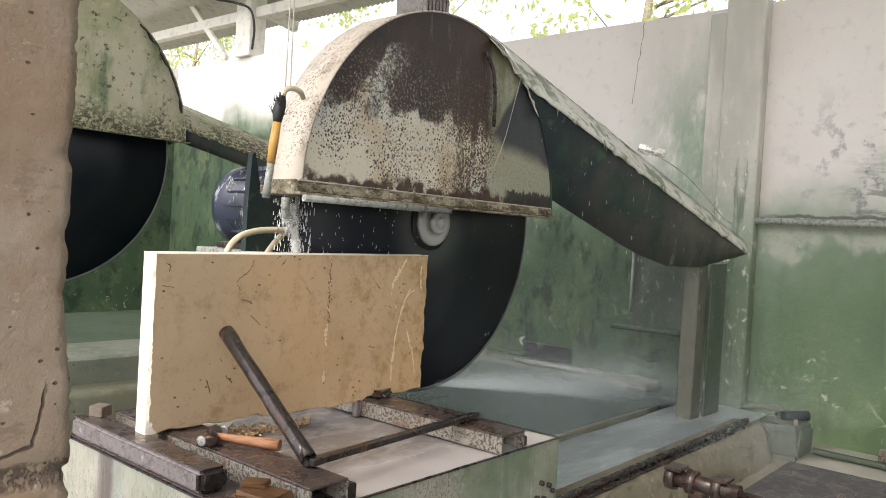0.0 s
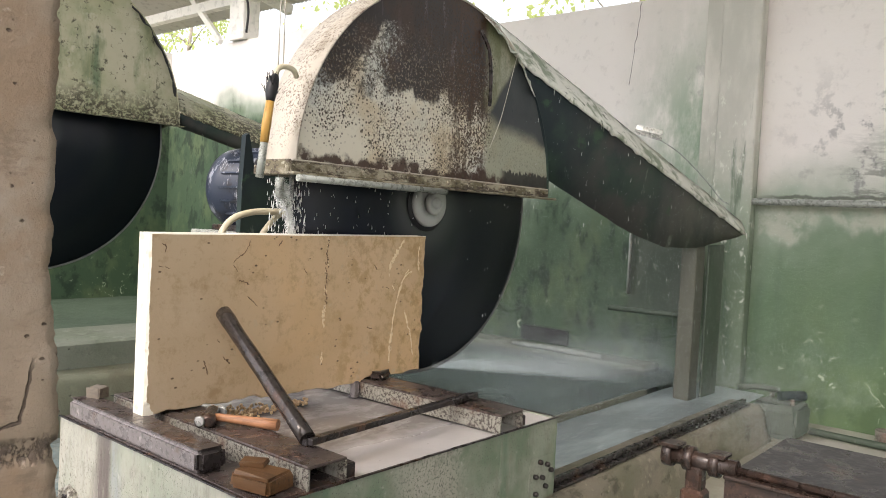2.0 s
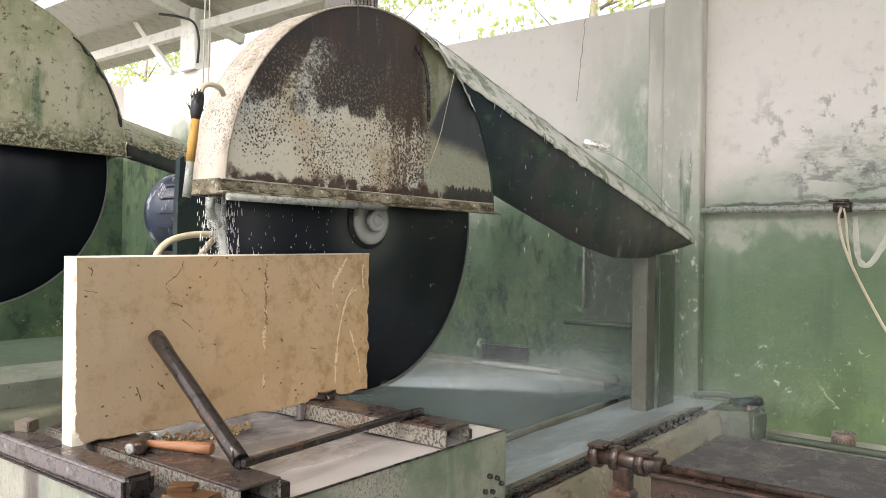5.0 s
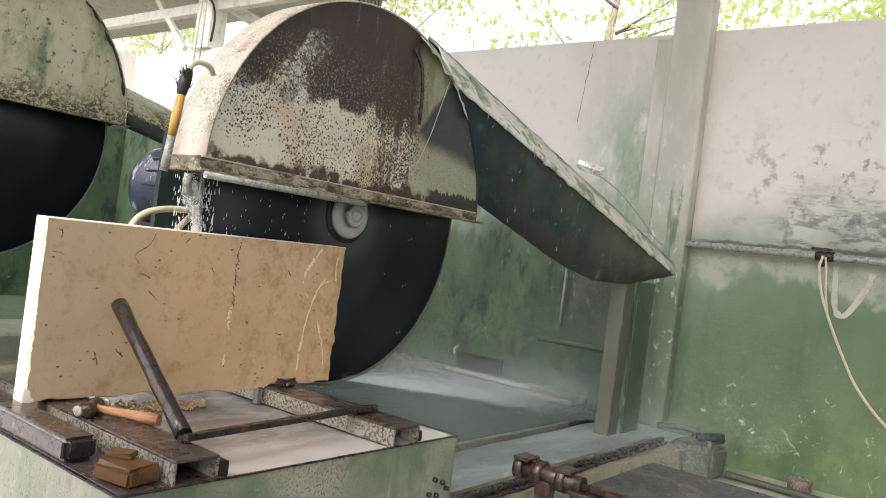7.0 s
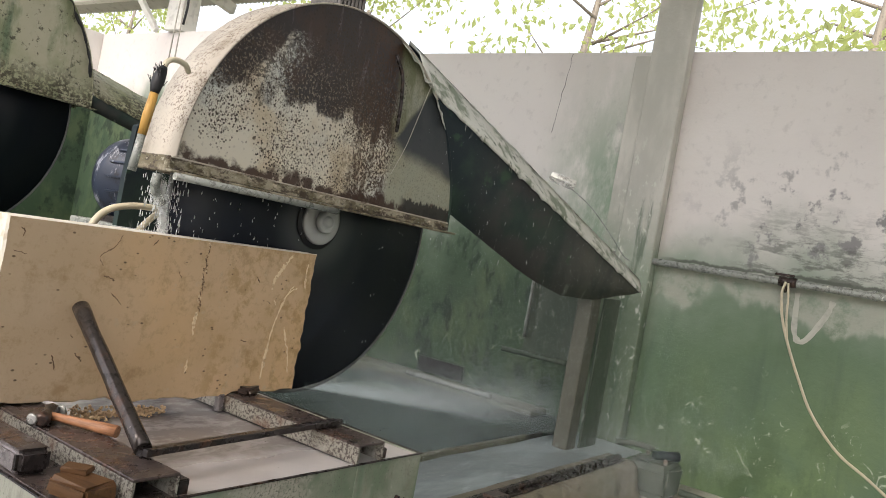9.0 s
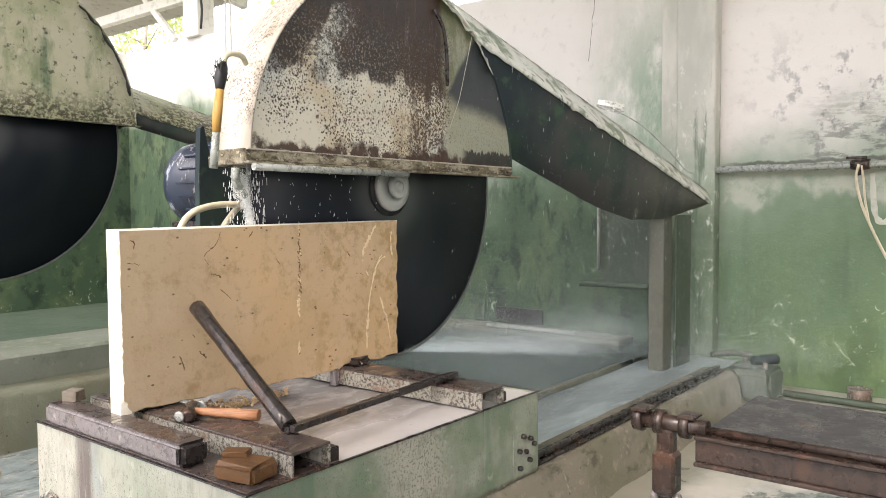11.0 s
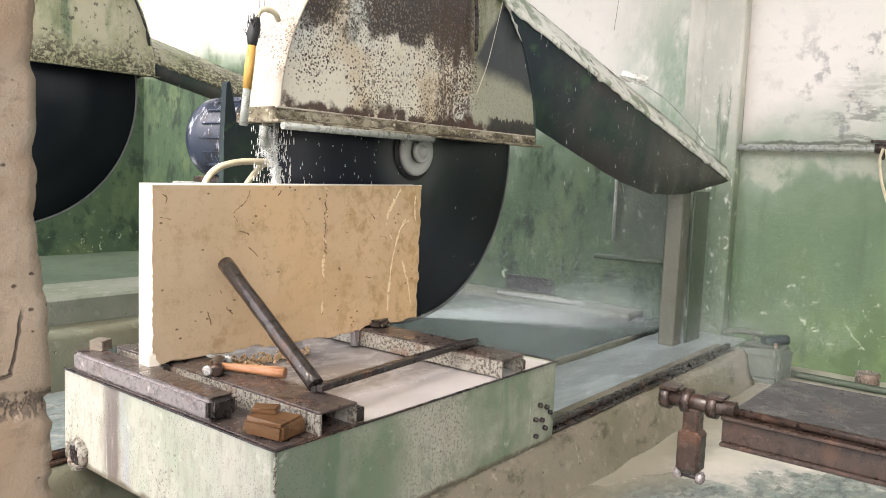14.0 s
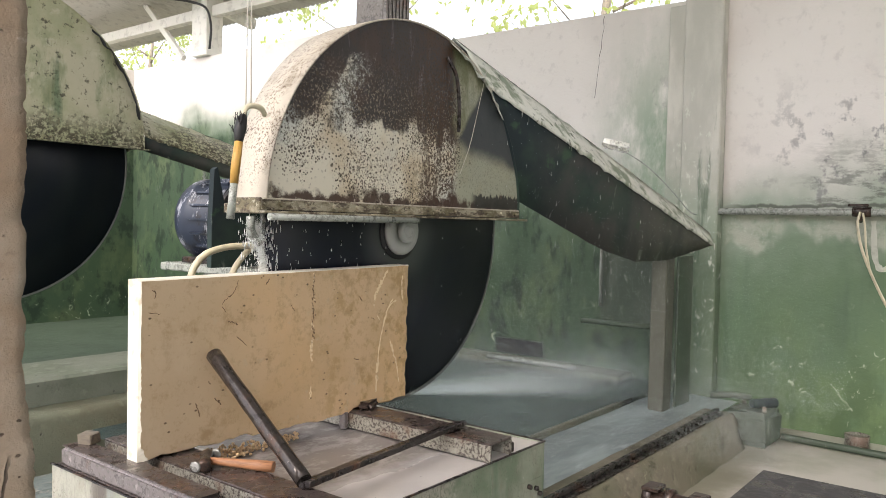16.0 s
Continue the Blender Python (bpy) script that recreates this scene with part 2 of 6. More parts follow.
    tap = m.math("MULTIPLY", m.math("MULTIPLY", m.step(y, 0.15, 0.5), m.math("SUBTRACT", 1.0, m.step(y, 0.95, 1.35), clamp=True)), m.math("MULTIPLY", m.step(z, 1.46, 1.50), m.math("SUBTRACT", 1.0, m.step(z, 1.55, 2.05), clamp=True)))
    m.over((0.12, 0.13, 0.11), m.math("MULTIPLY", tap, m.step(m.noise(9, 8, 0.72, stretch=(1, 0.6, 1.8), at=(3, 3, 8)), 0.46, 0.60, 0.75)))
    flake = m.math("MULTIPLY", m.step(m.noise(11, 7, 0.68, at=(0, 3, 2), warp=1.5), 0.60, 0.66), m.math("SUBTRACT", 1.0, m.step(z, 0.45, 1.0), clamp=True))
    m.over((0.58, 0.64, 0.50), m.math("MULTIPLY", flake, m.step(m.noise(2, 3, at=(1, 1, 1)), 0.42, 0.55, 0.8)))
    m.gloss(m.math("SUBTRACT", 1.0, m.step(z, 0.8, 1.6), clamp=True), 0.45)
    m.bump(m.noise(7, 8, 0.65), 0.3, 0.02).bump(m.noise(60, 4), 0.15, 0.003)
    return m.done()


def pillar_material():
    """Grey cement render, green and dark at the foot."""
    m = Mat("grey_cement_render", (0.68, 0.66, 0.60), 0.85).world()
    z = m.axis(2)
    m.over((0.47, 0.47, 0.42), m.step(m.noise(2.4, 6, 0.6, stretch=(1, 1, 0.35)), 0.40, 0.62, 0.8))
    h = m.math("MULTIPLY_ADD", m.noise(3, 6, 0.6), 0.9, z)
    m.over((0.28, 0.34, 0.26), m.math("SUBTRACT", 0.85, m.step(h, 1.75, 2.5), clamp=True))
    m.over((0.13, 0.18, 0.115), m.math("SUBTRACT", 0.9, m.step(h, 1.3, 2.0), clamp=True))
    m.over((0.10, 0.15, 0.10), m.math("MULTIPLY", m.step(m.noise(7, 7, 0.68, stretch=(1, 1, 0.16)), 0.54, 0.66, 0.75), m.math("SUBTRACT", 1.0, m.step(z, 1.9, 2.5), clamp=True)))
    m.over((0.66, 0.68, 0.60), m.math("MULTIPLY", m.step(m.noise(16, 7, 0.7, at=(2, 1, 1), stretch=(1, 1, 0.6)), 0.58, 0.64, 0.85), m.math("SUBTRACT", 1.0, m.step(z, 2.0, 2.5), clamp=True)))
    m.bump(m.noise(9, 7, 0.65), 0.4, 0.02).bump(m.noise(50, 4), 0.2, 0.003)
    return m.done()


def lip_material():
    """Worn angle iron under the hood: pale paint left between rust and wet grime."""
    m = Mat("grimy_angle_iron", (0.40, 0.36, 0.27), 0.5)
    m.over((0.13, 0.11, 0.06), m.step(m.noise(9, 7, 0.68, stretch=(1, 1, 1.6)), 0.42, 0.58, 0.9))
    m.over((0.05, 0.03, 0.02), m.step(m.noise(22, 7, 0.7, at=(1, 4, 2), stretch=(0.5, 1, 1.5)), 0.50, 0.60, 0.85))
    m.over((0.52, 0.48, 0.38), m.step(m.noise(60, 7, 0.72, at=(4, 0, 2)), 0.57, 0.63, 0.7))
    m.bump(m.noise(50, 5), 0.3, 0.004)
    return m.done()


def limed_sheet():
    m = Mat("limed_grey_sheet", (0.10, 0.12, 0.095), 0.5)
    m.over((0.055, 0.08, 0.055), m.step(m.noise(3, 6, 0.6, stretch=(1, 1, 0.4)), 0.42, 0.60, 0.8))
    m.over((0.45, 0.47, 0.42), m.step(m.noise(15, 7, 0.7, stretch=(1, 1, 0.5)), 0.60, 0.68, 0.7))
    m.bump(m.noise(18, 6), 0.3, 0.006)
    return m.done()


def hood_material():
    """Old cream paint: dark oily wash above, rust below, splatter all over."""
    m = Mat("stained_cream_paint", (0.70, 0.66, 0.55), 0.55)
    x, z = m.axis(0), m.axis(2)
    m.over((0.56, 0.60, 0.58), m.step(m.noise(2.2, 3), 0.42, 0.6, 0.7))
    m.over((0.56, 0.46, 0.31), m.step(m.noise(5, 6, at=(2, 0, 1)), 0.46, 0.68, 0.8))
    # olive film and a dark patch, wet metal with shadow, towards the chute
    m.over((0.27, 0.28, 0.19), m.math("MULTIPLY", m.step(m.math("MULTIPLY_ADD", m.noise(6, 4), 0.12, x), 0.24, 0.34), 0.75))
    # dark wash: a band round the crown, and a mass that hangs from it in lobes
    left = m.math("SUBTRACT", 1.0, m.step(m.math("MULTIPLY_ADD", m.noise(9, 5), 0.1, x), 0.25, 0.31), clamp=True)
    ex, ez = m.math("ADD", x, 0.025), m.math("SUBTRACT", z, 0.068)
    far = m.math("SQRT", m.math("ADD", m.math("MULTIPLY", ex, ex), m.math("MULTIPLY", ez, ez)))
    rag = m.math("MULTIPLY_ADD", m.noise(85, 4, 0.7), 0.10, m.math("MULTIPLY", m.noise(9, 6, 0.6), 0.22))
    band = m.math("MULTIPLY", m.step(m.math("ADD", far, rag), 0.80, 0.83), m.step(m.math("ADD", z, rag), 0.53, 0.58))
    lobe = m.math("MULTIPLY_ADD", m.noise(6.5, 4, 0.5, stretch=(1.2, 1, 0.35)), 0.34, rag)
    mass = m.math("MULTIPLY", m.step(m.math("ADD", z, lobe), 0.71, 0.755), m.step(m.math("ADD", x, rag), -0.46, -0.43))
    px, pz = m.math("ADD", m.math("SUBTRACT", x, m.math("MULTIPLY", m.math("SUBTRACT", z, 0.51), 0.55)), 0.51), m.math("MULTIPLY", m.math("SUBTRACT", z, 0.51), 0.8)
    bald = m.math("SQRT", m.math("ADD", m.math("MULTIPLY", px, px), m.math("MULTIPLY", pz, pz)))
    bald = m.step(m.math("MULTIPLY_ADD", m.noise(80, 5, 0.75), 0.42, m.math("MULTIPLY_ADD", m.noise(12, 6, 0.7), 0.20, bald)), 0.38, 0.47)
    bald = m.math("MAXIMUM", bald, m.step(m.noise(55, 7, 0.76, at=(3, 0, 5)), 0.48, 0.56, 0.85))
    wash = m.math("MULTIPLY", m.math("MAXIMUM", band, m.math("MULTIPLY", mass, bald)), left)
    m.over((0.017, 0.0105, 0.012), m.math("MULTIPLY", wash, 0.97))
    m.over((0.17, 0.15, 0.15), m.math("MULTIPLY", wash, m.step(m.noise(11, 8, 0.74, stretch=(2.2, 1, 0.3)), 0.54, 0.68, 0.75)))
    m.over((0.055, 0.032, 0.022), m.math("MULTIPLY", wash, m.step(m.noise(6, 6, at=(4, 2, 2)), 0.50, 0.62, 0.8)))
    m.over((0.22, 0.19, 0.14), m.math("MULTIPLY", wash, m.math("MULTIPLY", m.step(m.noise(100, 4, 0.7, at=(1, 0, 4)), 0.54, 0.59), m.math("SUBTRACT", 1.0, m.step(z, 0.48, 0.68), clamp=True))))
    # rust running down at one side
    side = m.math("MULTIPLY", m.step(x, -0.12, 0.06), m.math("SUBTRACT", 1.0, m.step(x, 0.20, 0.27), clamp=True))
    m.over((0.060, 0.030, 0.014), m.math("MULTIPLY", side, m.step(m.noise(9, 8, 0.72, stretch=(1.6, 1, 0.45)), 0.49, 0.62, 0.85)))
    m.over((0.060, 0.028, 0.012), m.math("MULTIPLY", side, m.step(m.noise(90, 5, 0.7), 0.48, 0.55, 0.92)))
    # black and rust along the foot
    foot = m.math("SUBTRACT", 1.0, m.step(m.math("MULTIPLY_ADD", m.noise(8, 7, 0.6), -0.30, z), -0.03, 0.005), clamp=True)
    m.over((0.045, 0.018, 0.010), m.math("MULTIPLY", foot, m.step(m.noise(16, 6, 0.6), 0.30, 0.44, 0.95)))
    m.over((0.45, 0.42, 0.34), m.math("MULTIPLY", m.math("SUBTRACT", 1.0, m.step(m.math("MULTIPLY_ADD", m.noise(20, 5), -0.05, z), 0.075, 0.085), clamp=True), m.step(m.noise(30, 5), 0.4, 0.6, 0.8)))
    blot = m.math("MULTIPLY", m.step(x, 0.34, 0.40), m.math("SUBTRACT", 1.0, m.step(m.math("MULTIPLY_ADD", m.noise(24, 4, stretch=(2, 1, 0.4)), -0.08, z), 0.12, 0.13), clamp=True))
    m.over((0.02, 0.02, 0.018), m.math("MULTIPLY", blot, m.step(z, 0.105, 0.115, 0.95)))
    # splatter at two sizes, thicker to one side
    thick = m.math("MULTIPLY_ADD", x, 0.16, m.noise(3.4, 4, at=(5, 0, 2)))
    speck = m.math("MULTIPLY", m.math("SUBTRACT", 1.0, m.step(m.math("MULTIPLY_ADD", m.noise(110, 4, 0.65), 0.42, m.cells(70)), 0.47, 0.52), clamp=True), m.math("MULTIPLY", m.step(thick, 0.30, 0.44), m.math("SUBTRACT", 1.0, m.step(x, 0.24, 0.30, 0.75), clamp=True)))
    m.over((0.030, 0.017, 0.010), m.math("MULTIPLY", speck, 0.95))
    spot = m.math("MULTIPLY", m.math("SUBTRACT", 1.0, m.step(m.math("MULTIPLY_ADD", m.noise(40, 3), 0.12, m.cells(19)), 0.15, 0.22), clamp=True), m.step(m.noise(6, 3, at=(1, 0, 9)), 0.52, 0.58))
    m.over((0.06, 0.045, 0.025), m.math("MULTIPLY", spot, 0.9))
    fine = m.math("MULTIPLY", m.step(m.noise(150, 4, 0.7), 0.52, 0.57), m.math("MULTIPLY", m.step(thick, 0.36, 0.56), m.math("SUBTRACT", 1.0, m.step(x, 0.24, 0.30, 0.8), clamp=True)))
    m.over((0.045, 0.026, 0.014), m.math("MULTIPLY", fine, 0.92))
    # dark corner towards the chute: wet, with the hood's shadow painted in
    slant = m.math("MULTIPLY_ADD", m.noise(14, 4), 0.03, m.math("MULTIPLY_ADD", z, -0.75, x))
    wet = m.math("MULTIPLY", m.step(slant, -0.055, -0.02), m.step(m.math("MULTIPLY_ADD", m.noise(5, 4), 0.12, m.math("MULTIPLY_ADD", x, 0.22, z)), 0.46, 0.54))
    moss = m.math("MULTIPLY", m.step(m.math("MULTIPLY_ADD", m.noise(10, 4), 0.05, x), 0.21, 0.25), m.step(z, 0.36, 0.5))
    m.over((0.14, 0.155, 0.075), m.math("MULTIPLY", moss, m.step(m.noise(9, 7, 0.68, stretch=(1.4, 1, 0.5)), 0.36, 0.60, 0.85)))
    m.over((0.03, 0.039, 0.050), m.math("MULTIPLY", wet, 0.94))
    m.gloss(wash, 0.5)
    m.bump(m.noise(26, 6, 0.6), 0.25, 0.004).bump(m.noise(3, 3), 0.35, 0.02)
    return m.done()


def mossy_paint():
    m = Mat("mossy_cream_paint", (0.52, 0.50, 0.37), 0.55)
    x, z = m.axis(0), m.axis(2)
    m.over((0.36, 0.375, 0.23), m.step(m.noise(2.4, 6, 0.6), 0.38, 0.62, 0.9))
    m.over((0.21, 0.25, 0.135), m.step(m.noise(5, 7, 0.66, at=(3, 1, 0), stretch=(1.2, 1, 0.5)), 0.50, 0.68, 0.75))
    m.over((0.58, 0.56, 0.44), m.step(m.noise(7, 6, 0.65, at=(5, 2, 0)), 0.58, 0.70, 0.7))
    run = m.step(m.noise(5, 6, 0.6, stretch=(1.6, 1, 0.22)), 0.54, 0.66)
    m.over((0.055, 0.14, 0.085), m.math("MULTIPLY", m.math("MULTIPLY", run, m.step(x, 0.2, 0.5)), m.math("SUBTRACT", 0.85, m.step(x, 0.62, 0.8), clamp=True)))
    m.over((0.035, 0.045, 0.022), m.math("MULTIPLY", run, m.math("MULTIPLY", m.step(m.noise(30, 6, 0.7), 0.45, 0.56, 0.9), m.step(x, 0.25, 0.5))))
    m.over((0.05, 0.045, 0.03), m.step(m.noise(15, 8, 0.72), 0.56, 0.63, 0.85))
    m.over((0.05, 0.042, 0.026), m.math("MULTIPLY", m.math("SUBTRACT", 1.0, m.step(m.math("MULTIPLY_ADD", m.noise(6, 6), -0.35, z), 0.02, 0.20), clamp=True), m.step(m.noise(40, 6, 0.7), 0.42, 0.54, 0.9)))
    m.bump(m.noise(18, 6), 0.3, 0.006)
    return m.done()


def duct_material():
    m = Mat("limescaled_sheet_metal", (0.020, 0.031, 0.036), 0.72, 0.0, 0.3)
    x = m.axis(0)
    m.over((0.034, 0.058, 0.046), m.step(m.noise(2.2, 6, 0.6), 0.42, 0.64))
    m.over((0.062, 0.060, 0.058), m.math("MULTIPLY", m.step(m.noise(1.9, 6, 0.6, at=(4, 0, 1)), 0.44, 0.58, 0.9), m.step(x, 0.75, 1.15)))
    m.over((0.12, 0.118, 0.10), m.math("MULTIPLY", m.step(x, 1.2, 2.0, 0.9), m.step(m.noise(4, 6, 0.6, stretch=(1, 1, 0.4)), 0.20, 0.55)))
    m.over((0.05, 0.10, 0.055), m.step(m.noise(7, 6, 0.65, at=(1, 1, 3)), 0.60, 0.70, 0.7))
    m.over((0.24, 0.27, 0.23), m.step(m.noise(16, 7, 0.65, stretch=(1, 1, 0.25)), 0.63, 0.71, 0.5))
    m.bump(m.noise(14, 6), 0.25, 0.006)
    return m.done()


def lime_top():
    m = Mat("lime_crusted_sheet", (0.70, 0.71, 0.65), 0.75)
    m.over((0.22, 0.27, 0.19), m.step(m.noise(8, 7, 0.65), 0.48, 0.62, 0.9))
    m.over((0.07, 0.09, 0.06), m.step(m.noise(20, 6, 0.65, at=(2, 2, 0)), 0.58, 0.66, 0.85))
    m.over((0.75, 0.75, 0.70), m.step(m.noise(13, 5, at=(5, 1, 0)), 0.58, 0.66, 0.8))
    m.bump(m.noise(15, 7), 0.6, 0.012)
    return m.done()


def rim_material():
    m = Mat("splattered_pale_paint", (0.57, 0.52, 0.44), 0.6)
    m.over((0.36, 0.31, 0.24), m.step(m.noise(10, 7, 0.68), 0.48, 0.68, 0.8))
    m.over((0.13, 0.075, 0.05), m.step(m.noise(7, 8, 0.72, at=(1, 2, 0), stretch=(1, 1, 0.6)), 0.57, 0.66, 0.7))
    m.over((0.10, 0.055, 0.035), m.math("MULTIPLY", m.step(m.noise(110, 7, 0.72), 0.52, 0.58), m.step(m.noise(4, 4, at=(2, 3, 1)), 0.42, 0.56, 0.88)))
    m.over((0.07, 0.045, 0.03), m.math("MULTIPLY", m.math("SUBTRACT", 1.0, m.step(m.math("MULTIPLY_ADD", m.noise(120, 4), 0.3, m.cells(75)), 0.24, 0.32), clamp=True), m.step(m.noise(6, 4), 0.52, 0.62, 0.8)))
    m.bump(m.noise(30, 6), 0.3, 0.004)
    return m.done()


def blade_material():
    m = Mat("wet_dark_steel", (0.012, 0.016, 0.027), 0.33, 0.25)
    n = m.t.nodes.new("ShaderNodeVectorMath")
    n.operation = "LENGTH"
    m.link(m.co, n.inputs[0])
    r = n.outputs["Value"]
    m.over((0.10, 0.105, 0.11), m.math("SUBTRACT", 1.0, m.step(r, 0.09, 0.27), clamp=True))
    m.over((0.022, 0.025, 0.032), m.step(m.math("SINE", m.math("MULTIPLY", r, 26.0)), -1.0, 1.0, 0.5))
    return m.done()


def limestone(cut):
    # cut picks the paler tone for the slab's end and top edge
    m = Mat("limestone_pale" if cut else "beige_limestone", (0.80, 0.76, 0.66) if cut else (0.63, 0.455, 0.28), 0.6)
    if not cut:
        m.over((0.56, 0.395, 0.225), m.step(m.noise(3.0, 5), 0.42, 0.62, 0.8))
        m.over((0.67, 0.455, 0.245), m.step(m.noise(1.6, 4, at=(4, 0, 1)), 0.48, 0.66, 0.7))
        m.over((0.54, 0.44, 0.315), m.math("MULTIPLY", m.math("SUBTRACT", 1.0, m.step(m.axis(0), 0.1, 0.5), clamp=True), 0.55))
        m.over((0.36, 0.235, 0.115), m.step(m.noise(7, 8, 0.74), 0.52, 0.68, 0.7))
        m.over((0.40, 0.26, 0.11), m.math("MULTIPLY", m.step(m.axis(0), 0.55, 0.9), m.step(m.noise(11, 7, 0.7, at=(2, 8, 3)), 0.50, 0.62, 0.75)))
        m.over((0.43, 0.30, 0.165), m.step(m.noise(26, 7, 0.72, at=(5, 5, 5)), 0.52, 0.66, 0.55))
        m.over((0.56, 0.45, 0.31), m.step(m.noise(22, 5), 0.60, 0.7, 0.5))
        m.over((0.66, 0.53, 0.38), m.step(m.noise(4.5, 6, 0.6, at=(7, 3, 1), stretch=(1, 1, 0.5)), 0.56, 0.72, 0.45))
        pit = m.math("MULTIPLY", m.math("SUBTRACT", 1.0, m.step(m.cells(24, stretch=(1, 1, 1.6)), 0.07, 0.16), clamp=True), m.step(m.noise(6, 4, at=(9, 1, 3)), 0.46, 0.53))
        m.over((0.13, 0.085, 0.045), m.math("MULTIPLY", pit, 0.9))
        m.bump(m.math("SUBTRACT", 1.0, pit, clamp=True), 0.5, 0.004)
    else:
        m.over((0.60, 0.50, 0.36), m.step(m.noise(18, 6), 0.56, 0.66, 0.7))
    m.bump(m.noise(45, 7, 0.65), 0.35, 0.004).bump(m.noise(7, 5), 0.3, 0.008)
    return m.done()


def paint_green():
    m = Mat("worn_pale_green_paint", (0.38, 0.38, 0.325), 0.5)
    x, y, z = m.axis(0), m.axis(1), m.axis(2)
    side = m.math("SUBTRACT", 1.0, m.step(y, 0.01, 0.02), clamp=True)
    m.over((0.26, 0.295, 0.23), m.step(m.noise(2.6, 6, 0.62), 0.40, 0.62, 0.8))
    m.over((0.24, 0.21, 0.165), m.step(m.noise(8, 7, 0.68, stretch=(1, 1, 0.45), at=(2, 2, 2)), 0.52, 0.66, 0.6))
    # long side a deeper green, the weaker light on it included
    m.over((0.13, 0.185, 0.12), m.math("MULTIPLY", side, m.step(m.noise(3.0, 5, at=(1, 0, 3)), 0.36, 0.56, 0.9)))
    m.over((0.13, 0.20, 0.135), m.math("MULTIPLY", m.step(m.noise(6, 6, stretch=(1.5, 1.5, 0.2)), 0.54, 0.68, 0.85), m.math("MULTIPLY_ADD", side, 0.6, 0.35)))
    near = m.math("MULTIPLY", side, m.math("SUBTRACT", 1.0, m.step(m.math("MULTIPLY_ADD", m.noise(8, 5, stretch=(1, 1, 0.3)), 0.12, x), 0.20, 0.40), clamp=True))
    m.over((0.085, 0.135, 0.085), m.math("MULTIPLY", near, 0.7))
    # bare, speckled patch in the middle of the long side
    bare = m.math("MULTIPLY", m.step(x, 0.34, 0.56), m.math("SUBTRACT", 1.0, m.step(x, 0.66, 0.84), clamp=True))
    bare = m.math("MULTIPLY", m.math("MULTIPLY", bare, side), m.step(m.noise(7, 7, 0.65), 0.36, 0.52))
    m.over((0.40, 0.385, 0.33), m.math("MULTIPLY", bare, 0.85))
    m.over((0.10, 0.12, 0.095), m.math("MULTIPLY", bare, m.step(m.noise(110, 4, 0.65), 0.53, 0.59, 0.85)))
    # brown and bluish runs down the end panel, in grey grime
    wave = m.math("MULTIPLY_ADD", m.noise(9, 6, 0.6, stretch=(1, 1, 0.3)), 0.07, y)
    end = m.math("SUBTRACT", 1.0, m.step(x, 0.004, 0.007), clamp=True)
    # end face paled warm: the sun on it is put into the paint
    m.over((0.40, 0.385, 0.335), m.math("MULTIPLY", end, m.step(m.noise(5, 7, 0.65, stretch=(1, 1, 0.5), at=(0, 3, 3)), 0.38, 0.62, 0.7)))
    m.over((0.25, 0.24, 0.22), m.math("MULTIPLY", end, m.step(m.noise(60, 6, 0.7, stretch=(1, 1, 0.22)), 0.50, 0.64, 0.5)))
    run = m.math("MULTIPLY", m.step(wave, 0.715, 0.755), m.math("SUBTRACT", 1.0, m.step(wave, 0.785, 0.83), clamp=True))
    run = m.math("MULTIPLY", run, m.step(m.noise(40, 5, 0.65, stretch=(1, 1, 0.12)), 0.25, 0.50))
    m.over((0.105, 0.08, 0.078), m.math("MULTIPLY", m.math("MULTIPLY", run, end), 0.88))
    blue = m.math("MULTIPLY", m.step(wave, 0.64, 0.70), m.math("SUBTRACT", 1.0, m.step(wave, 0.71, 0.74), clamp=True))
    m.over((0.25, 0.275, 0.31), m.math("MULTIPLY", m.math("MULTIPLY", blue, end), m.step(m.noise(12, 5, stretch=(1, 1, 0.2)), 0.4, 0.6, 0.65)))
    m.over((0.07, 0.06, 0.045), m.math("MULTIPLY", m.step(m.noise(70, 4, 0.6), 0.58, 0.64), m.step(m.noise(2.4, 4, at=(4, 4, 0)), 0.52, 0.66, 0.7)))
    m.over((0.10, 0.085, 0.06), m.math("SUBTRACT", 1.0, m.step(m.math("MULTIPLY_ADD", m.noise(14, 6, stretch=(1, 1, 0.4)), -0.035, z), -0.012, 0.004), clamp=True))
    m.over((0.50, 0.49, 0.44), m.step(m.noise(14, 7, 0.68, at=(1, 8, 0)), 0.58, 0.66, 0.45))
    m.over((0.19, 0.19, 0.15), m.step(m.noise(26, 8, 0.76, stretch=(1, 1, 0.4), at=(6, 3, 1)), 0.50, 0.64, 0.5))
    m.over((0.07, 0.08, 0.06), m.math("MULTIPLY", m.step(m.noise(150, 5, 0.7), 0.57, 0.61, 0.75), m.step(m.noise(5, 5, at=(3, 6, 2)), 0.42, 0.58)))
    m.gloss(m.step(m.noise(4, 3), 0.45, 0.6), 0.3)
    m.bump(m.noise(30, 6), 0.3, 0.004)
    return m.done()


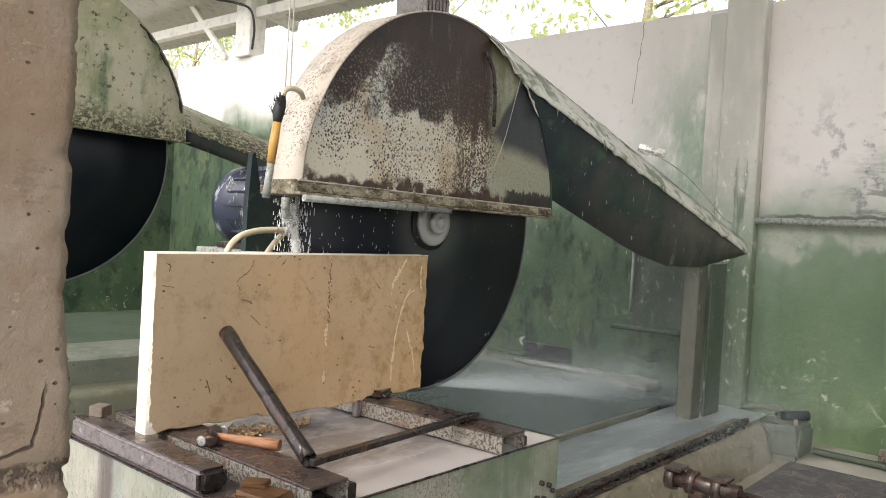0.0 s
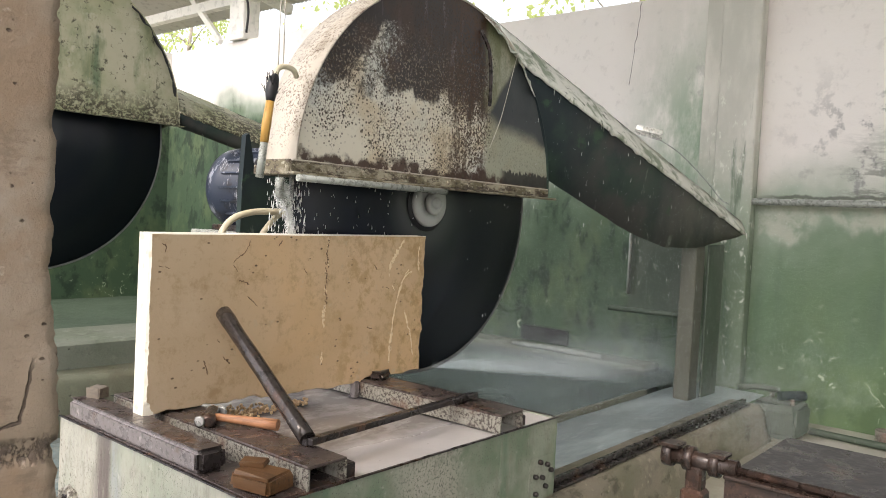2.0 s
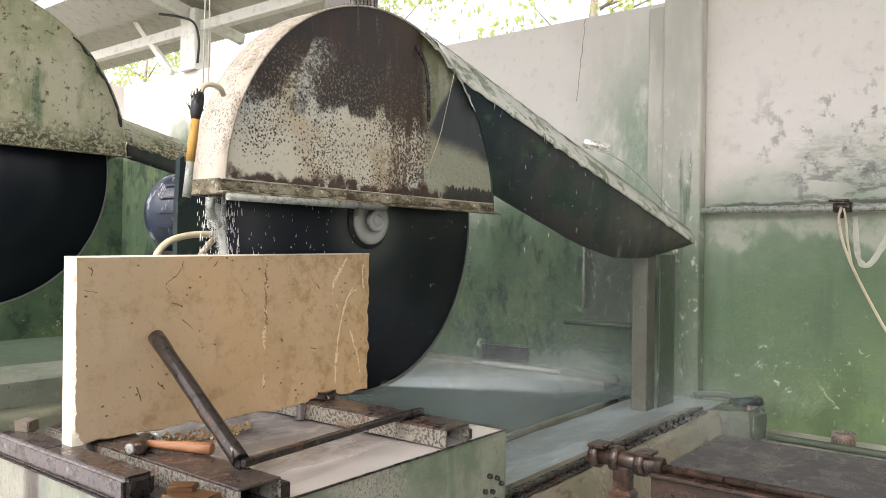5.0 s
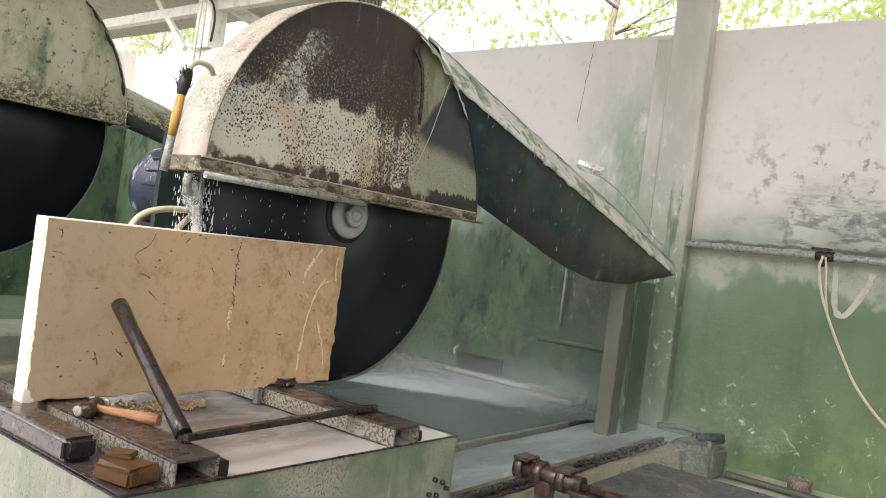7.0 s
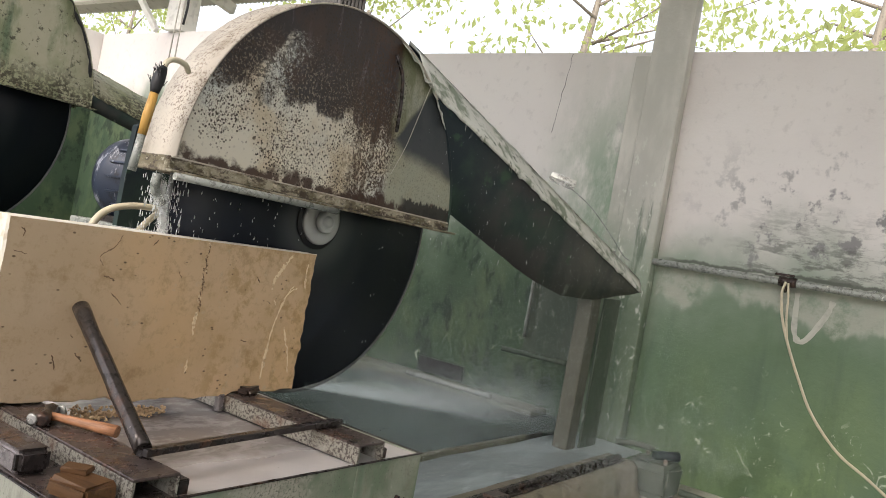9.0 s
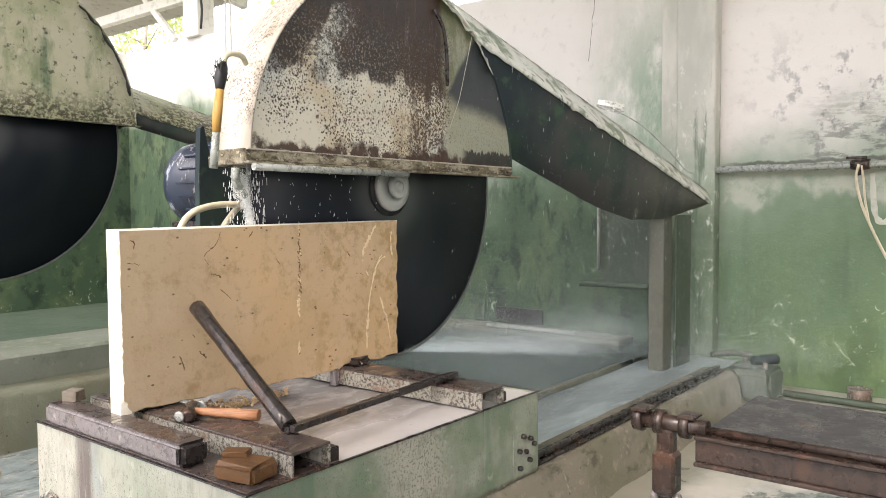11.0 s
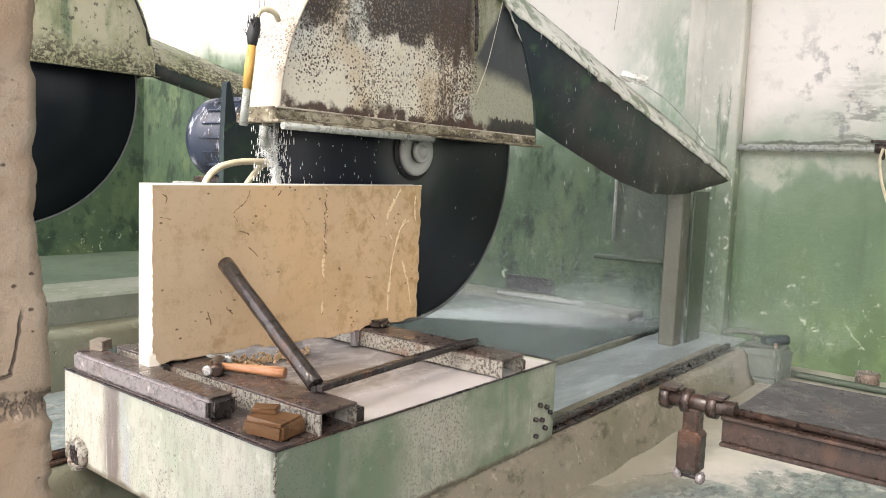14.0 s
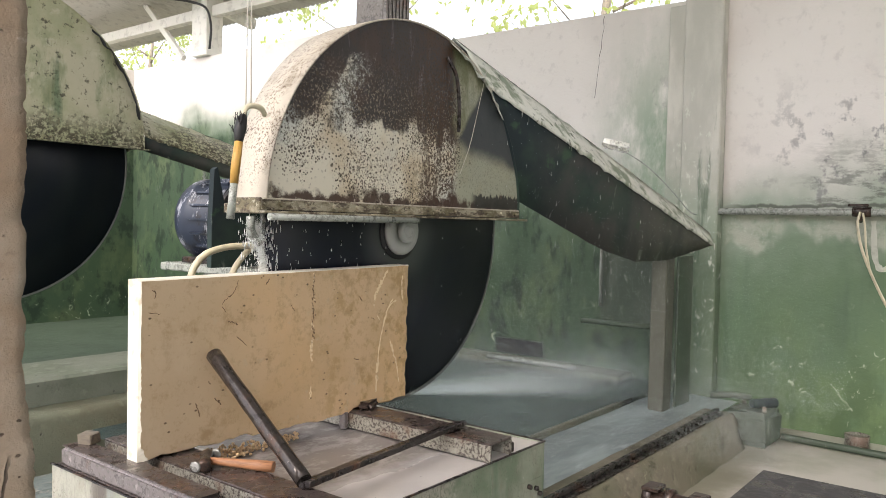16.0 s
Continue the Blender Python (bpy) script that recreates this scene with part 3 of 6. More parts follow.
def steel(name, base, rough, rust=0.4, metal=0.35, tint=(0.11, 0.055, 0.032)):
    m = Mat(name, base, rough, metal)
    m.over(tint, m.step(m.noise(9, 7, 0.65), 0.62 - rust * 0.3, 0.78 - rust * 0.3, 0.9))
    m.over((base[0] * 2.6, base[1] * 2.6, base[2] * 2.6), m.step(m.noise(24, 6, 0.6, at=(3, 1, 2)), 0.62, 0.7, 0.7))
    m.over(tuple(c * 0.4 for c in base), m.step(m.noise(48, 7, 0.72, at=(5, 2, 1)), 0.50, 0.60, 0.75))
    m.over(tuple(min(0.5, c * 3.4) for c in base), m.step(m.noise(85, 6, 0.72, at=(2, 6, 3)), 0.61, 0.66, 0.6))
    m.gloss(m.step(m.noise(16, 6, 0.65, at=(1, 1, 7)), 0.45, 0.62), max(0.12, rough - 0.2))
    m.bump(m.noise(38, 6), 0.3, 0.004)
    return m.done()


def motor_paint():
    m = Mat("streaked_blue_paint", (0.024, 0.034, 0.060), 0.42, 0.1)
    m.over((0.009, 0.010, 0.014), m.step(m.noise(7, 6, 0.65), 0.50, 0.64, 0.9))
    m.over((0.42, 0.44, 0.50), m.step(m.noise(20, 7, 0.7, stretch=(1, 1, 0.25)), 0.53, 0.62, 0.8))
    m.bump(m.noise(30, 5), 0.25, 0.004)
    return m.done()


def splash_steel():
    """Steel with white lime splashes."""
    m = Mat("lime_splashed_steel", (0.30, 0.29, 0.25), 0.5, 0.1)
    m.over((0.055, 0.042, 0.036), m.step(m.noise(95, 7, 0.72), 0.48, 0.55, 0.92))
    m.over((0.40, 0.385, 0.34), m.step(m.noise(9, 5, at=(1, 1, 6)), 0.56, 0.66, 0.7))
    m.over((0.17, 0.10, 0.07), m.step(m.noise(6, 5, at=(2, 7, 1)), 0.52, 0.66, 0.75))
    m.bump(m.noise(40, 5), 0.3, 0.004)
    return m.done()


def wood(name, base, grain=(1, 18, 18)):
    m = Mat(name, base, 0.5)
    m.over(tuple(c * 0.45 for c in base), m.step(m.noise(5, 6, 0.6, stretch=grain), 0.46, 0.66, 0.8))
    m.over(tuple(min(1, c * 1.4) for c in base), m.step(m.noise(9, 5, at=(1, 1, 1), stretch=grain), 0.55, 0.7, 0.5))
    m.bump(m.noise(10, 5, stretch=grain), 0.3, 0.003)
    return m.done()


def concrete(name, base, warm=(0.36, 0.27, 0.18), wet=0.8, pits=True, fleck=None):
    m = Mat(name, base, wet).world()
    m.over(warm, m.step(m.noise(2.2, 6, 0.6), 0.42, 0.66, 0.75))
    m.over(tuple(c * 0.55 for c in base), m.step(m.noise(6, 7, 0.65, at=(3, 0, 2)), 0.54, 0.68, 0.7))
    m.over(tuple(min(1, c * 1.35) for c in base), m.step(m.noise(13, 6, at=(0, 4, 1)), 0.58, 0.68, 0.6))
    if fleck:
        m.over(fleck, m.math("MULTIPLY", m.step(m.noise(22, 7, 0.72, at=(4, 4, 4)), 0.56, 0.66, 0.8), m.step(m.noise(3.5, 4, at=(1, 6, 2)), 0.40, 0.56)))
        m.over((0.06, 0.055, 0.035), m.step(m.noise(10, 7, 0.7, at=(8, 1, 2), stretch=(0.6, 1.4, 1)), 0.54, 0.66, 0.8))
    if pits:
        pit = m.math("SUBTRACT", 1.0, m.step(m.math("MULTIPLY_ADD", m.noise(45, 4), 0.25, m.cells(22)), 0.17, 0.26), clamp=True)
        pit = m.math("MULTIPLY", pit, m.step(m.noise(7, 4, at=(2, 2, 5)), 0.48, 0.55))
        m.over(tuple(c * 0.3 for c in base), pit)
        m.bump(m.math("SUBTRACT", 1.0, pit, clamp=True), 0.9, 0.008)
    m.bump(m.noise(9, 8, 0.7), 0.6, 0.02).bump(m.noise(70, 5), 0.45, 0.004)
    return m.done()


def column_material():
    """Trowelled concrete, brown-grey, with pits, a rough cold joint and one crack."""
    m = Mat("rough_column_concrete", (0.30, 0.235, 0.175), 0.85).world()
    x, z = m.axis(0), m.axis(2)
    m.over((0.355, 0.30, 0.245), m.step(m.noise(3.5, 6, 0.6), 0.42, 0.62, 0.75))
    m.over((0.265, 0.185, 0.12), m.step(m.noise(5.5, 6, 0.62, at=(3, 1, 2)), 0.48, 0.64, 0.7))
    m.over((0.19, 0.145, 0.105), m.step(m.noise(14, 7, 0.7, at=(3, 0, 2), stretch=(1, 1, 2.2)), 0.56, 0.68, 0.6))
    m.over((0.55, 0.48, 0.40), m.step(m.noise(24, 6, 0.65, at=(0, 4, 1)), 0.62, 0.70, 0.55))
    pit = m.math("SUBTRACT", 1.0, m.step(m.math("MULTIPLY_ADD", m.noise(70, 4), 0.3, m.cells(34, stretch=(1, 1, 1.5))), 0.22, 0.28), clamp=True)
    pit = m.math("MULTIPLY", pit, m.step(m.noise(9, 4, at=(2, 2, 5)), 0.49, 0.54))
    m.over((0.085, 0.060, 0.042), m.math("MULTIPLY", pit, 0.9))
    line = m.math("MULTIPLY_ADD", m.noise(18, 5, 0.6), 0.03, z)
    band = m.math("MULTIPLY", m.step(line, 0.895, 0.905), m.math("SUBTRACT", 1.0, m.step(line, 0.922, 0.934), clamp=True))
    clod = m.math("MULTIPLY", band, m.step(m.noise(75, 6, 0.7, stretch=(1.4, 1, 0.8)), 0.46, 0.54))
    m.over((0.095, 0.070, 0.055), m.math("MULTIPLY", clod, 0.85))
    wob = m.math("MULTIPLY_ADD", m.noise(60, 4), 0.008, -0.004)
    a = m.math("ABSOLUTE", m.math("ADD", wob, m.math("SUBTRACT", m.math("SUBTRACT", x, 0.238), m.math("MULTIPLY", z, 0.198))))
    a = m.math("MULTIPLY", m.math("SUBTRACT", 1.0, m.step(a, 0.0012, 0.0030), clamp=True), m.math("MULTIPLY", m.step(z, 0.938, 0.942), m.math("SUBTRACT", 1.0, m.step(z, 1.0, 1.03), clamp=True)))
    b = m.math("ABSOLUTE", m.math("ADD", wob, m.math("SUBTRACT", m.math("SUBTRACT", z, 0.838), m.math("MULTIPLY", x, 0.244))))
    b = m.math("MULTIPLY", m.math("SUBTRACT", 1.0, m.step(b, 0.0012, 0.0032), clamp=True), m.math("MULTIPLY", m.step(x, 0.378, 0.388), m.math("SUBTRACT", 1.0, m.step(x, 0.424, 0.428), clamp=True)))
    crack = m.math("MAXIMUM", a, b)
    m.over((0.055, 0.038, 0.028), m.math("MULTIPLY", crack, 0.9))
    m.bump(m.math("SUBTRACT", 1.0, m.math("MAXIMUM", crack, m.math("MAXIMUM", pit, clod)), clamp=True), 0.8, 0.006)
    m.bump(m.noise(14, 8, 0.72), 0.55, 0.014).bump(m.noise(90, 5), 0.4, 0.003)
    return m.done()


def slurry_floor():
    """Wet concrete under pale stone slurry, with darker water standing in it."""
    m = Mat("slurry_covered_floor", (0.585, 0.555, 0.52), 0.45).world()
    m.over((0.40, 0.40, 0.34), m.step(m.noise(1.8, 6), 0.42, 0.64, 0.8))
    edge = m.math("MULTIPLY_ADD", m.noise(2.6, 6, 0.6), 0.9, m.math("MULTIPLY_ADD", m.axis(0), -0.42, m.math("MULTIPLY", m.axis(1), -0.34)))
    pool = m.math("MAXIMUM", m.step(edge, -1.29, -1.07), m.step(m.axis(1), 1.5, 1.6))
    m.over((0.135, 0.165, 0.165), m.math("MULTIPLY", pool, m.step(m.noise(9, 8, 0.7), 0.22, 0.56, 0.95)))
    m.over((0.085, 0.105, 0.10), m.math("MULTIPLY", pool, m.step(m.noise(16, 7, 0.68, stretch=(1, 1.8, 1), at=(6, 1, 0)), 0.48, 0.62, 0.75)))
    m.over((0.24, 0.29, 0.29), m.math("MULTIPLY", pool, m.step(m.noise(14, 6, at=(3, 3, 0), stretch=(1, 2.2, 1)), 0.54, 0.66, 0.6)))
    m.over((0.20, 0.19, 0.14), m.math("MULTIPLY", m.math("MULTIPLY", m.step(m.math("MULTIPLY_ADD", m.noise(3, 6, 0.65), 0.5, m.axis(1)), 1.26, 1.52), m.math("SUBTRACT", 1.0, m.step(m.axis(1), 1.55, 1.7), clamp=True)), 0.8))
    m.over((0.20, 0.245, 0.25), m.math("MULTIPLY", m.step(m.axis(1), 1.6, 1.8), m.step(m.noise(8, 7, 0.65, stretch=(1, 2, 1), at=(2, 4, 0)), 0.36, 0.60, 0.75)))
    m.gloss(pool, 0.14)
    m.bump(m.noise(11, 5, stretch=(1, 2, 1)), 0.2, 0.008)
    return m.done()


def water_material(name, base, rough=0.08, foam=0.6):
    m = Mat(name, base, rough, 0.0, 0.6).world()
    m.over((base[0] * 1.9, base[1] * 1.9, base[2] * 1.85), m.step(m.noise(2.6, 6, 0.6, stretch=(0.45, 1.6, 1)), 0.46, 0.66, 0.85))
    m.over((0.50, 0.55, 0.57), m.step(m.noise(7, 7, 0.65, stretch=(0.5, 1.8, 1), at=(2, 1, 0)), 0.58, 0.72, foam))
    m.bump(m.noise(12, 4, stretch=(0.6, 1.6, 1)), 0.18, 0.012)
    return m.done()


def deck_slurry():
    """White slurry on the deck, wet and grey by the slab with a reflection painted in."""
    m = Mat("deck_slurry", (0.56, 0.535, 0.525), 0.28, 0.0, 0.6)
    m.over((0.47, 0.45, 0.44), m.step(m.noise(4, 5, 0.6), 0.42, 0.64, 0.7))
    # wet strip whose grey holds the reflection of the slab and hood
    thin = m.step(m.math("MULTIPLY_ADD", m.noise(5, 6, 0.65), 0.16, m.axis(1)), 0.27, 0.36)
    m.over((0.17, 0.155, 0.15), m.math("MULTIPLY", thin, 0.88))
    m.over((0.36, 0.34, 0.34), m.math("MULTIPLY", thin, m.step(m.noise(9, 7, 0.68, stretch=(1, 2, 1)), 0.46, 0.62, 0.8)))
    m.over((0.06, 0.05, 0.045), m.step(m.cells(17), 0.05, 0.02, 0.8))
    m.gloss(thin, 0.12)
    m.bump(m.noise(22, 5), 0.2, 0.004)
    return m.done()


def plain(name, base, rough=0.5, metal=0.0, grain=0.25):
    m = Mat(name, base, rough, metal)
    m.over(tuple(c * 0.55 for c in base), m.step(m.noise(12, 6), 0.5, 0.7, grain * 2))
    m.bump(m.noise(50, 4), 0.12, 0.002)
    return m.done()


def leaf_material():
    m = Mat("leaf", (0.26, 0.34, 0.12), 0.5)
    n = m.t.nodes.new("ShaderNodeNewGeometry")
    m.over((0.34, 0.38, 0.10), m.step(n.outputs["Random Per Island"], 0.3, 1.0))
    m.done()
    glow = m.t.nodes.new("ShaderNodeBsdfTranslucent")
    glow.inputs[0].default_value = (0.74, 0.80, 0.32, 1)
    mix = m.t.nodes.new("ShaderNodeMixShader")
    mix.inputs[0].default_value = 0.5
    m.link(m.b.outputs[0], mix.inputs[1])
    m.link(glow.outputs[0], mix.inputs[2])
    m.link(mix.outputs[0], m.t.nodes["Material Output"].inputs[0])
    return m.m


WALL = wall_material()
HOOD = hood_material()
MOSSY = mossy_paint()
DUCT = duct_material()
LIME = lime_top()
BLADE = blade_material()
RIM = rim_material()
GREY_STEEL = steel("worn_grey_steel", (0.22, 0.195, 0.195), 0.4, 0.1, 0.2)
STONE = limestone(False)
STONE_PALE = limestone(True)
PAINT = paint_green()
DARK_STEEL = steel("wet_black_steel", (0.042, 0.036, 0.036), 0.32, 0.3)
PROP = steel("wet_bare_pipe", (0.072, 0.062, 0.058), 0.2, 0.2, 0.55)
RUSTY = steel("rusty_steel", (0.040, 0.027, 0.022), 0.34, 0.4, 0.15, (0.080, 0.043, 0.029))
PIPE_GREY = steel("grey_painted_pipe", (0.34, 0.36, 0.33), 0.4, 0.1, 0.1)
SPLASH = splash_steel()
FLANGE = steel("bare_steel", (0.42, 0.42, 0.40), 0.35, 0.05, 0.5)
HANDLE = wood("hammer_handle_wood", (0.42, 0.20, 0.10), (2, 22, 22))
BROOM = wood("varnished_wood", (0.55, 0.32, 0.08), (18, 18, 2))
WET_WOOD = wood("wet_brown_wood", (0.12, 0.058, 0.022), (14, 2, 14))
PALE_WOOD = wood("sawn_pale_wood", (0.40, 0.33, 0.23), (6, 6, 1))
GREY_WOOD = wood("grey_wood", (0.175, 0.15, 0.12), (14, 2, 14))
COLUMN = column_material()
DECK_STEEL = steel("wet_brown_deck_steel", (0.085, 0.066, 0.060), 0.36, 0.25, 0.2)
KERB = concrete("wet_kerb_concrete", (0.135, 0.145, 0.105), (0.105, 0.095, 0.06), 0.4)
SLOPE = concrete("mossy_kerb_slope", (0.205, 0.185, 0.145), (0.13, 0.13, 0.085), 0.6, True, (0.40, 0.36, 0.29))
PIT = concrete("mossy_pit_floor", (0.06, 0.09, 0.06), (0.04, 0.065, 0.04), 0.7, False)
LEDGE = concrete("damp_ledge_concrete", (0.17, 0.19, 0.155), (0.12, 0.145, 0.105), 0.6)
# the leg's brown, with the mist's haze mixed into the colour
LEG = plain("hazed_brown_steel", (0.105, 0.108, 0.085), 0.65)
PILLAR = pillar_material()
LIMED = limed_sheet()
LIP = lip_material()
HUB = plain("worn_bright_steel", (0.50, 0.51, 0.49), 0.42, 0.2, 0.2)
SEGMENT = plain("blade_segment_steel", (0.26, 0.265, 0.27), 0.4, 0.3)
BRIGHT = steel("bright_sheet_metal", (0.72, 0.72, 0.68), 0.3, 0.0, 0.4, (0.2, 0.2, 0.18))
MAST = steel("weathered_mast_steel", (0.17, 0.155, 0.14), 0.5, 0.2, 0.2)
FLOOR = slurry_floor()
WATER = water_material("dark_tray_water", (0.032, 0.052, 0.056), 0.22, 0.2)
PALE_WATER = water_material("milky_tray_water", (0.17, 0.205, 0.22), 0.3)
BENCH_TOP = steel("wet_grey_bench_steel", (0.022, 0.020, 0.023), 0.40, 0.1, 0.1)
MIST = plain("water_droplets", (0.78, 0.88, 0.90), 0.6, 0.0, 0.0)
GUSH = plain("white_water", (0.92, 0.93, 0.92), 0.5, 0.0, 0.0)
DECK_SLURRY = deck_slurry()
BLUE = motor_paint()
BLACK = plain("black_rubber", (0.02, 0.02, 0.022), 0.5)
HOSE = plain("cream_rubber_hose", (0.66, 0.60, 0.44), 0.45)
CORD = plain("pale_cord", (0.55, 0.52, 0.46), 0.8)
ROOF = plain("weathered_roof_sheet", (0.56, 0.55, 0.51), 0.55, 0.2)
BEAM = plain("white_painted_timber", (0.78, 0.77, 0.72), 0.7)
BARK = wood("bark", (0.30, 0.26, 0.20), (8, 8, 2))
LEAF = leaf_material()
EARTH = concrete("packed_earth", (0.26, 0.23, 0.17), (0.2, 0.2, 0.1), 0.9, False)

# ---- setting ----
WX = 5.2           # face of the long far wall


def structure(name, bm, mat, label):
    return tagged(part(name, bm, mat), label, "", "", "structure")


ground = grid_sheet(-400, 400, -400, 400, 8, 8, lambda x, y: 0.0)
structure("ground", ground, EARTH, "bare packed earth round the workshop")
floor = grid_sheet(-3.0, 5.2, -4.0, 11.0, 60, 90, lambda x, y: FL + 0.006 * noise.noise((x * 2, y * 2, 0)))
structure("floor", floor, FLOOR, "wet concrete floor under pale stone slurry")

wall = structure("wall_east", box((WX, -4.0, 0), (WX + 0.2, 5.6, 2.9)), WALL, "plastered wall stained green by algae near the floor")
structure("wall_east_high", box((WX, 5.603, 0), (WX + 0.2, 12.0, 3.16)), WALL, "higher stretch of pale plastered wall with green foot")
structure("wall_north", box((-2.5, 9.0, 0), (WX - 0.003, 9.2, 3.16)), WALL, "plain plastered wall stained dark green at its foot")
# not in view; added to hold back light from behind the camera
structure("light_block_south", box((-3.0, -4.2, 0), (WX - 0.003, -4.0, 3.76)), WALL, "unseen plain plastered wall, added to cut light from behind")
structure("pillar_1", box((5.09, 1.70, FL), (WX - 0.003, 1.96, 3.95), 0.008), PILLAR, "plastered concrete pillar standing proud of the wall")
structure("pier", box((5.15, 1.963, FL), (WX - 0.003, 2.09, 2.86), 0.006), PILLAR, "shallow green-stained pier beside the pillar")
structure("pillar_2", box((5.14, 7.42, 3.163), (WX + 0.16, 7.70, 3.85), 0.008), BEAM, "pale post between wall top and roof")


structure("pit_floor", grid_sheet(0.5, 5.19, 4.5, 8.99, 20, 20, lambda x, y: 0.105 + 0.01 * noise.noise((x * 2, y * 2, 0))), PIT, "dark wet floor of the second saw's pit")


def column():
    """Rough cast column with a cold joint and broken arrises."""
    bm = bmesh.new()
    x0, y0, y1 = 0.10, 1.05, 1.38
    n, m = 640, 24
    rings = []
    for k in range(n + 1):
        z = FL + (3.9 - FL) * k / n
        x1 = 0.470 - 0.008 * math.tanh((z - 1.05) / 0.05)
        joint = math.exp(-((z - 0.902) / 0.016) ** 2)
        ring = []
        for i, (ax, ay) in enumerate(((x0, y0), (x1, y0), (x1, y1), (x0, y1))):
            bx, by = ((x0, y0), (x1, y0), (x1, y1), (x0, y1))[(i + 1) % 4]
            for j in range(m):
                u = j / m
                x, y = ax + (bx - ax) * u, ay + (by - ay) * u
                cx, cy = x - (x0 + x1) / 2, y - (y0 + y1) / 2
                chip = 0.0012 * noise.noise((x * 12, y * 12, z * 12)) + 0.0012 * max(0, noise.noise((x * 75, y * 75, z * 75)))
                chip += joint * (0.004 + 0.009 * noise.noise((x * 60, y * 60, z * 80)))
                if j in (0, 1, m - 1):
                    chip += (1.0 if j == 0 else 0.3) * (0.002 + 0.007 * max(0, noise.noise((ax * 9, ay * 9, z * 26))) + (0.011 if z < 0.9 else 0.005) * max(0, noise.noise((ax, ay, z * 85))))
                s = 1 - chip / 0.2
                ring.append(bm.verts.new(((x0 + x1) / 2 + cx * s, (y0 + y1) / 2 + cy * s, z)))
        rings.append(ring)
    for a, b in zip(rings, rings[1:]):
        for k in range(4 * m):
            bm.faces.new((a[k], a[(k + 1) % (4 * m)], b[(k + 1) % (4 * m)], b[k])).smooth = True
    bm.faces.new(rings[-1])
    return structure("column", bm, COLUMN, "rough tan concrete column with chipped edges and a joint")


column()


def kerb(name, y0, y1, x0, x1, top, foot):
    nx = int((x1 - x0) / 0.06)
    bm = bmesh.new()
    rows = []
    for i in range(nx + 1):
        x = x0 + (x1 - x0) * i / nx
        w = lambda s: 0.012 * noise.noise((x * 5, s * 7, 3))
        rows.append([bm.verts.new(c) for c in ((x, y0 - foot + (2 if foot > 0.05 else 1) * w(1), FL - 0.02), (x, y0 - foot * 0.45 + 1.5 * w(2), FL + 0.06 + w(6)), (x, y0 - 0.01 + w(3), top - 0.03), (x, y0 + 0.015, top + w(4) * 0.4), (x, y1, top + w(5) * 0.4), (x, y1 + 0.01, FL - 0.02))])
    for a, b in zip(rows, rows[1:]):
        for k in range(5):
            bm.faces.new((a[k], b[k], b[k + 1], a[k + 1])).smooth = True
    bm.faces.new(rows[0])
    bm.faces.new(rows[-1][::-1])
    return structure(name, bm, SLOPE if foot > 0.05 else KERB, "wet concrete kerb that carries a trolley rail")


kerb("kerb_1", 1.38, 1.56, 0.55, 4.55, 0.275, 0.075)
kerb("kerb_2", 2.36, 2.55, 0.75, 2.2, 0.255, 0.02)
kerb("kerb_3", 3.80, 4.0, 0.4, 4.55, 0.36, 0.03)

# tray behind the saw, full of milky water
def ripples(x, y):
    return 0.262 + 0.006 * noise.noise((x * 3.0, y * 7, 0)) + 0.003 * noise.noise((x * 9, y * 16, 4))


tagged(part("water_1", grid_sheet(2.25, 4.98, 1.50, 1.985, 90, 20, lambda x, y: ripples(x, y) - 0.012), PALE_WATER), "milky pale cooling water between rail and rim", "", "", "structure")
tagged(part("water_2", grid_sheet(1.9, 5.19, 2.025, 3.74, 90, 60, ripples), WATER), "dark blue-grey cooling water standing in the saw pit", "", "", "structure")
structure("pit_rim", box((2.5, 1.988, FL), (4.35, 2.022, 0.276), 0.006, None, 0.002), KERB, "low wet concrete rim in the saw pit")
# black plate on the wall in place of the opening's inner shade
structure("drain_dark_plate", box((WX - 0.012, 3.05, 0.31), (WX - 0.002, 3.49, 0.43), 0.003), BLACK, "black plate standing for the dark inside a drain opening low in the wall")
structure("pit_step", box((4.95, 2.3, FL), (WX - 0.003, 4.4, 0.30), 0.01), KERB, "wet concrete step along the wall")
# ledge under the second saw
structure("ledge", box((0.5, 4.003, FL), (4.9, 4.5, 0.50), 0.015), LEDGE, "pale concrete ledge along the second saw bed")


def rail(y, z, x1):
    bm = bmesh.new()
    add_box(bm, (0.75, y - 0.035, z), (x1, y + 0.035, z + 0.012), 0.002)
    add_box(bm, (0.75, y - 0.012, z + 0.012), (x1, y + 0.012, z + 0.035), 0.003)
    return structure("rail", bm, DARK_STEEL, "wet dark steel trolley rail on its kerb")


rail(1.45, 0.278, 4.45)
rail(2.45, 0.258, 2.1)

# roof: two corrugated stretches on beams
def corrugated(name, x0, x1, y0, y1, z0, z1):
    bm = bmesh.new()
    n = int((y1 - y0) / 0.019)
    rows = []
    for k in range(n + 1):
        y = y0 + (y1 - y0) * k / n
        d = 0.009 * math.cos(k * math.pi / 2)
        rows.append([bm.verts.new((x0, y, z0 + d)), bm.verts.new((x1, y, z1 + d))])
    for a, b in zip(rows, rows[1:]):
        bm.faces.new((a[0], b[0], b[1], a[1])).smooth = True
    return structure(name, bm, ROOF, "weathered corrugated roof sheet")


# extended out of view over the near side to cut light from above
corrugated("roof_1", -0.6, 6.0, -4.5, 5.6, 5.07, 3.78)
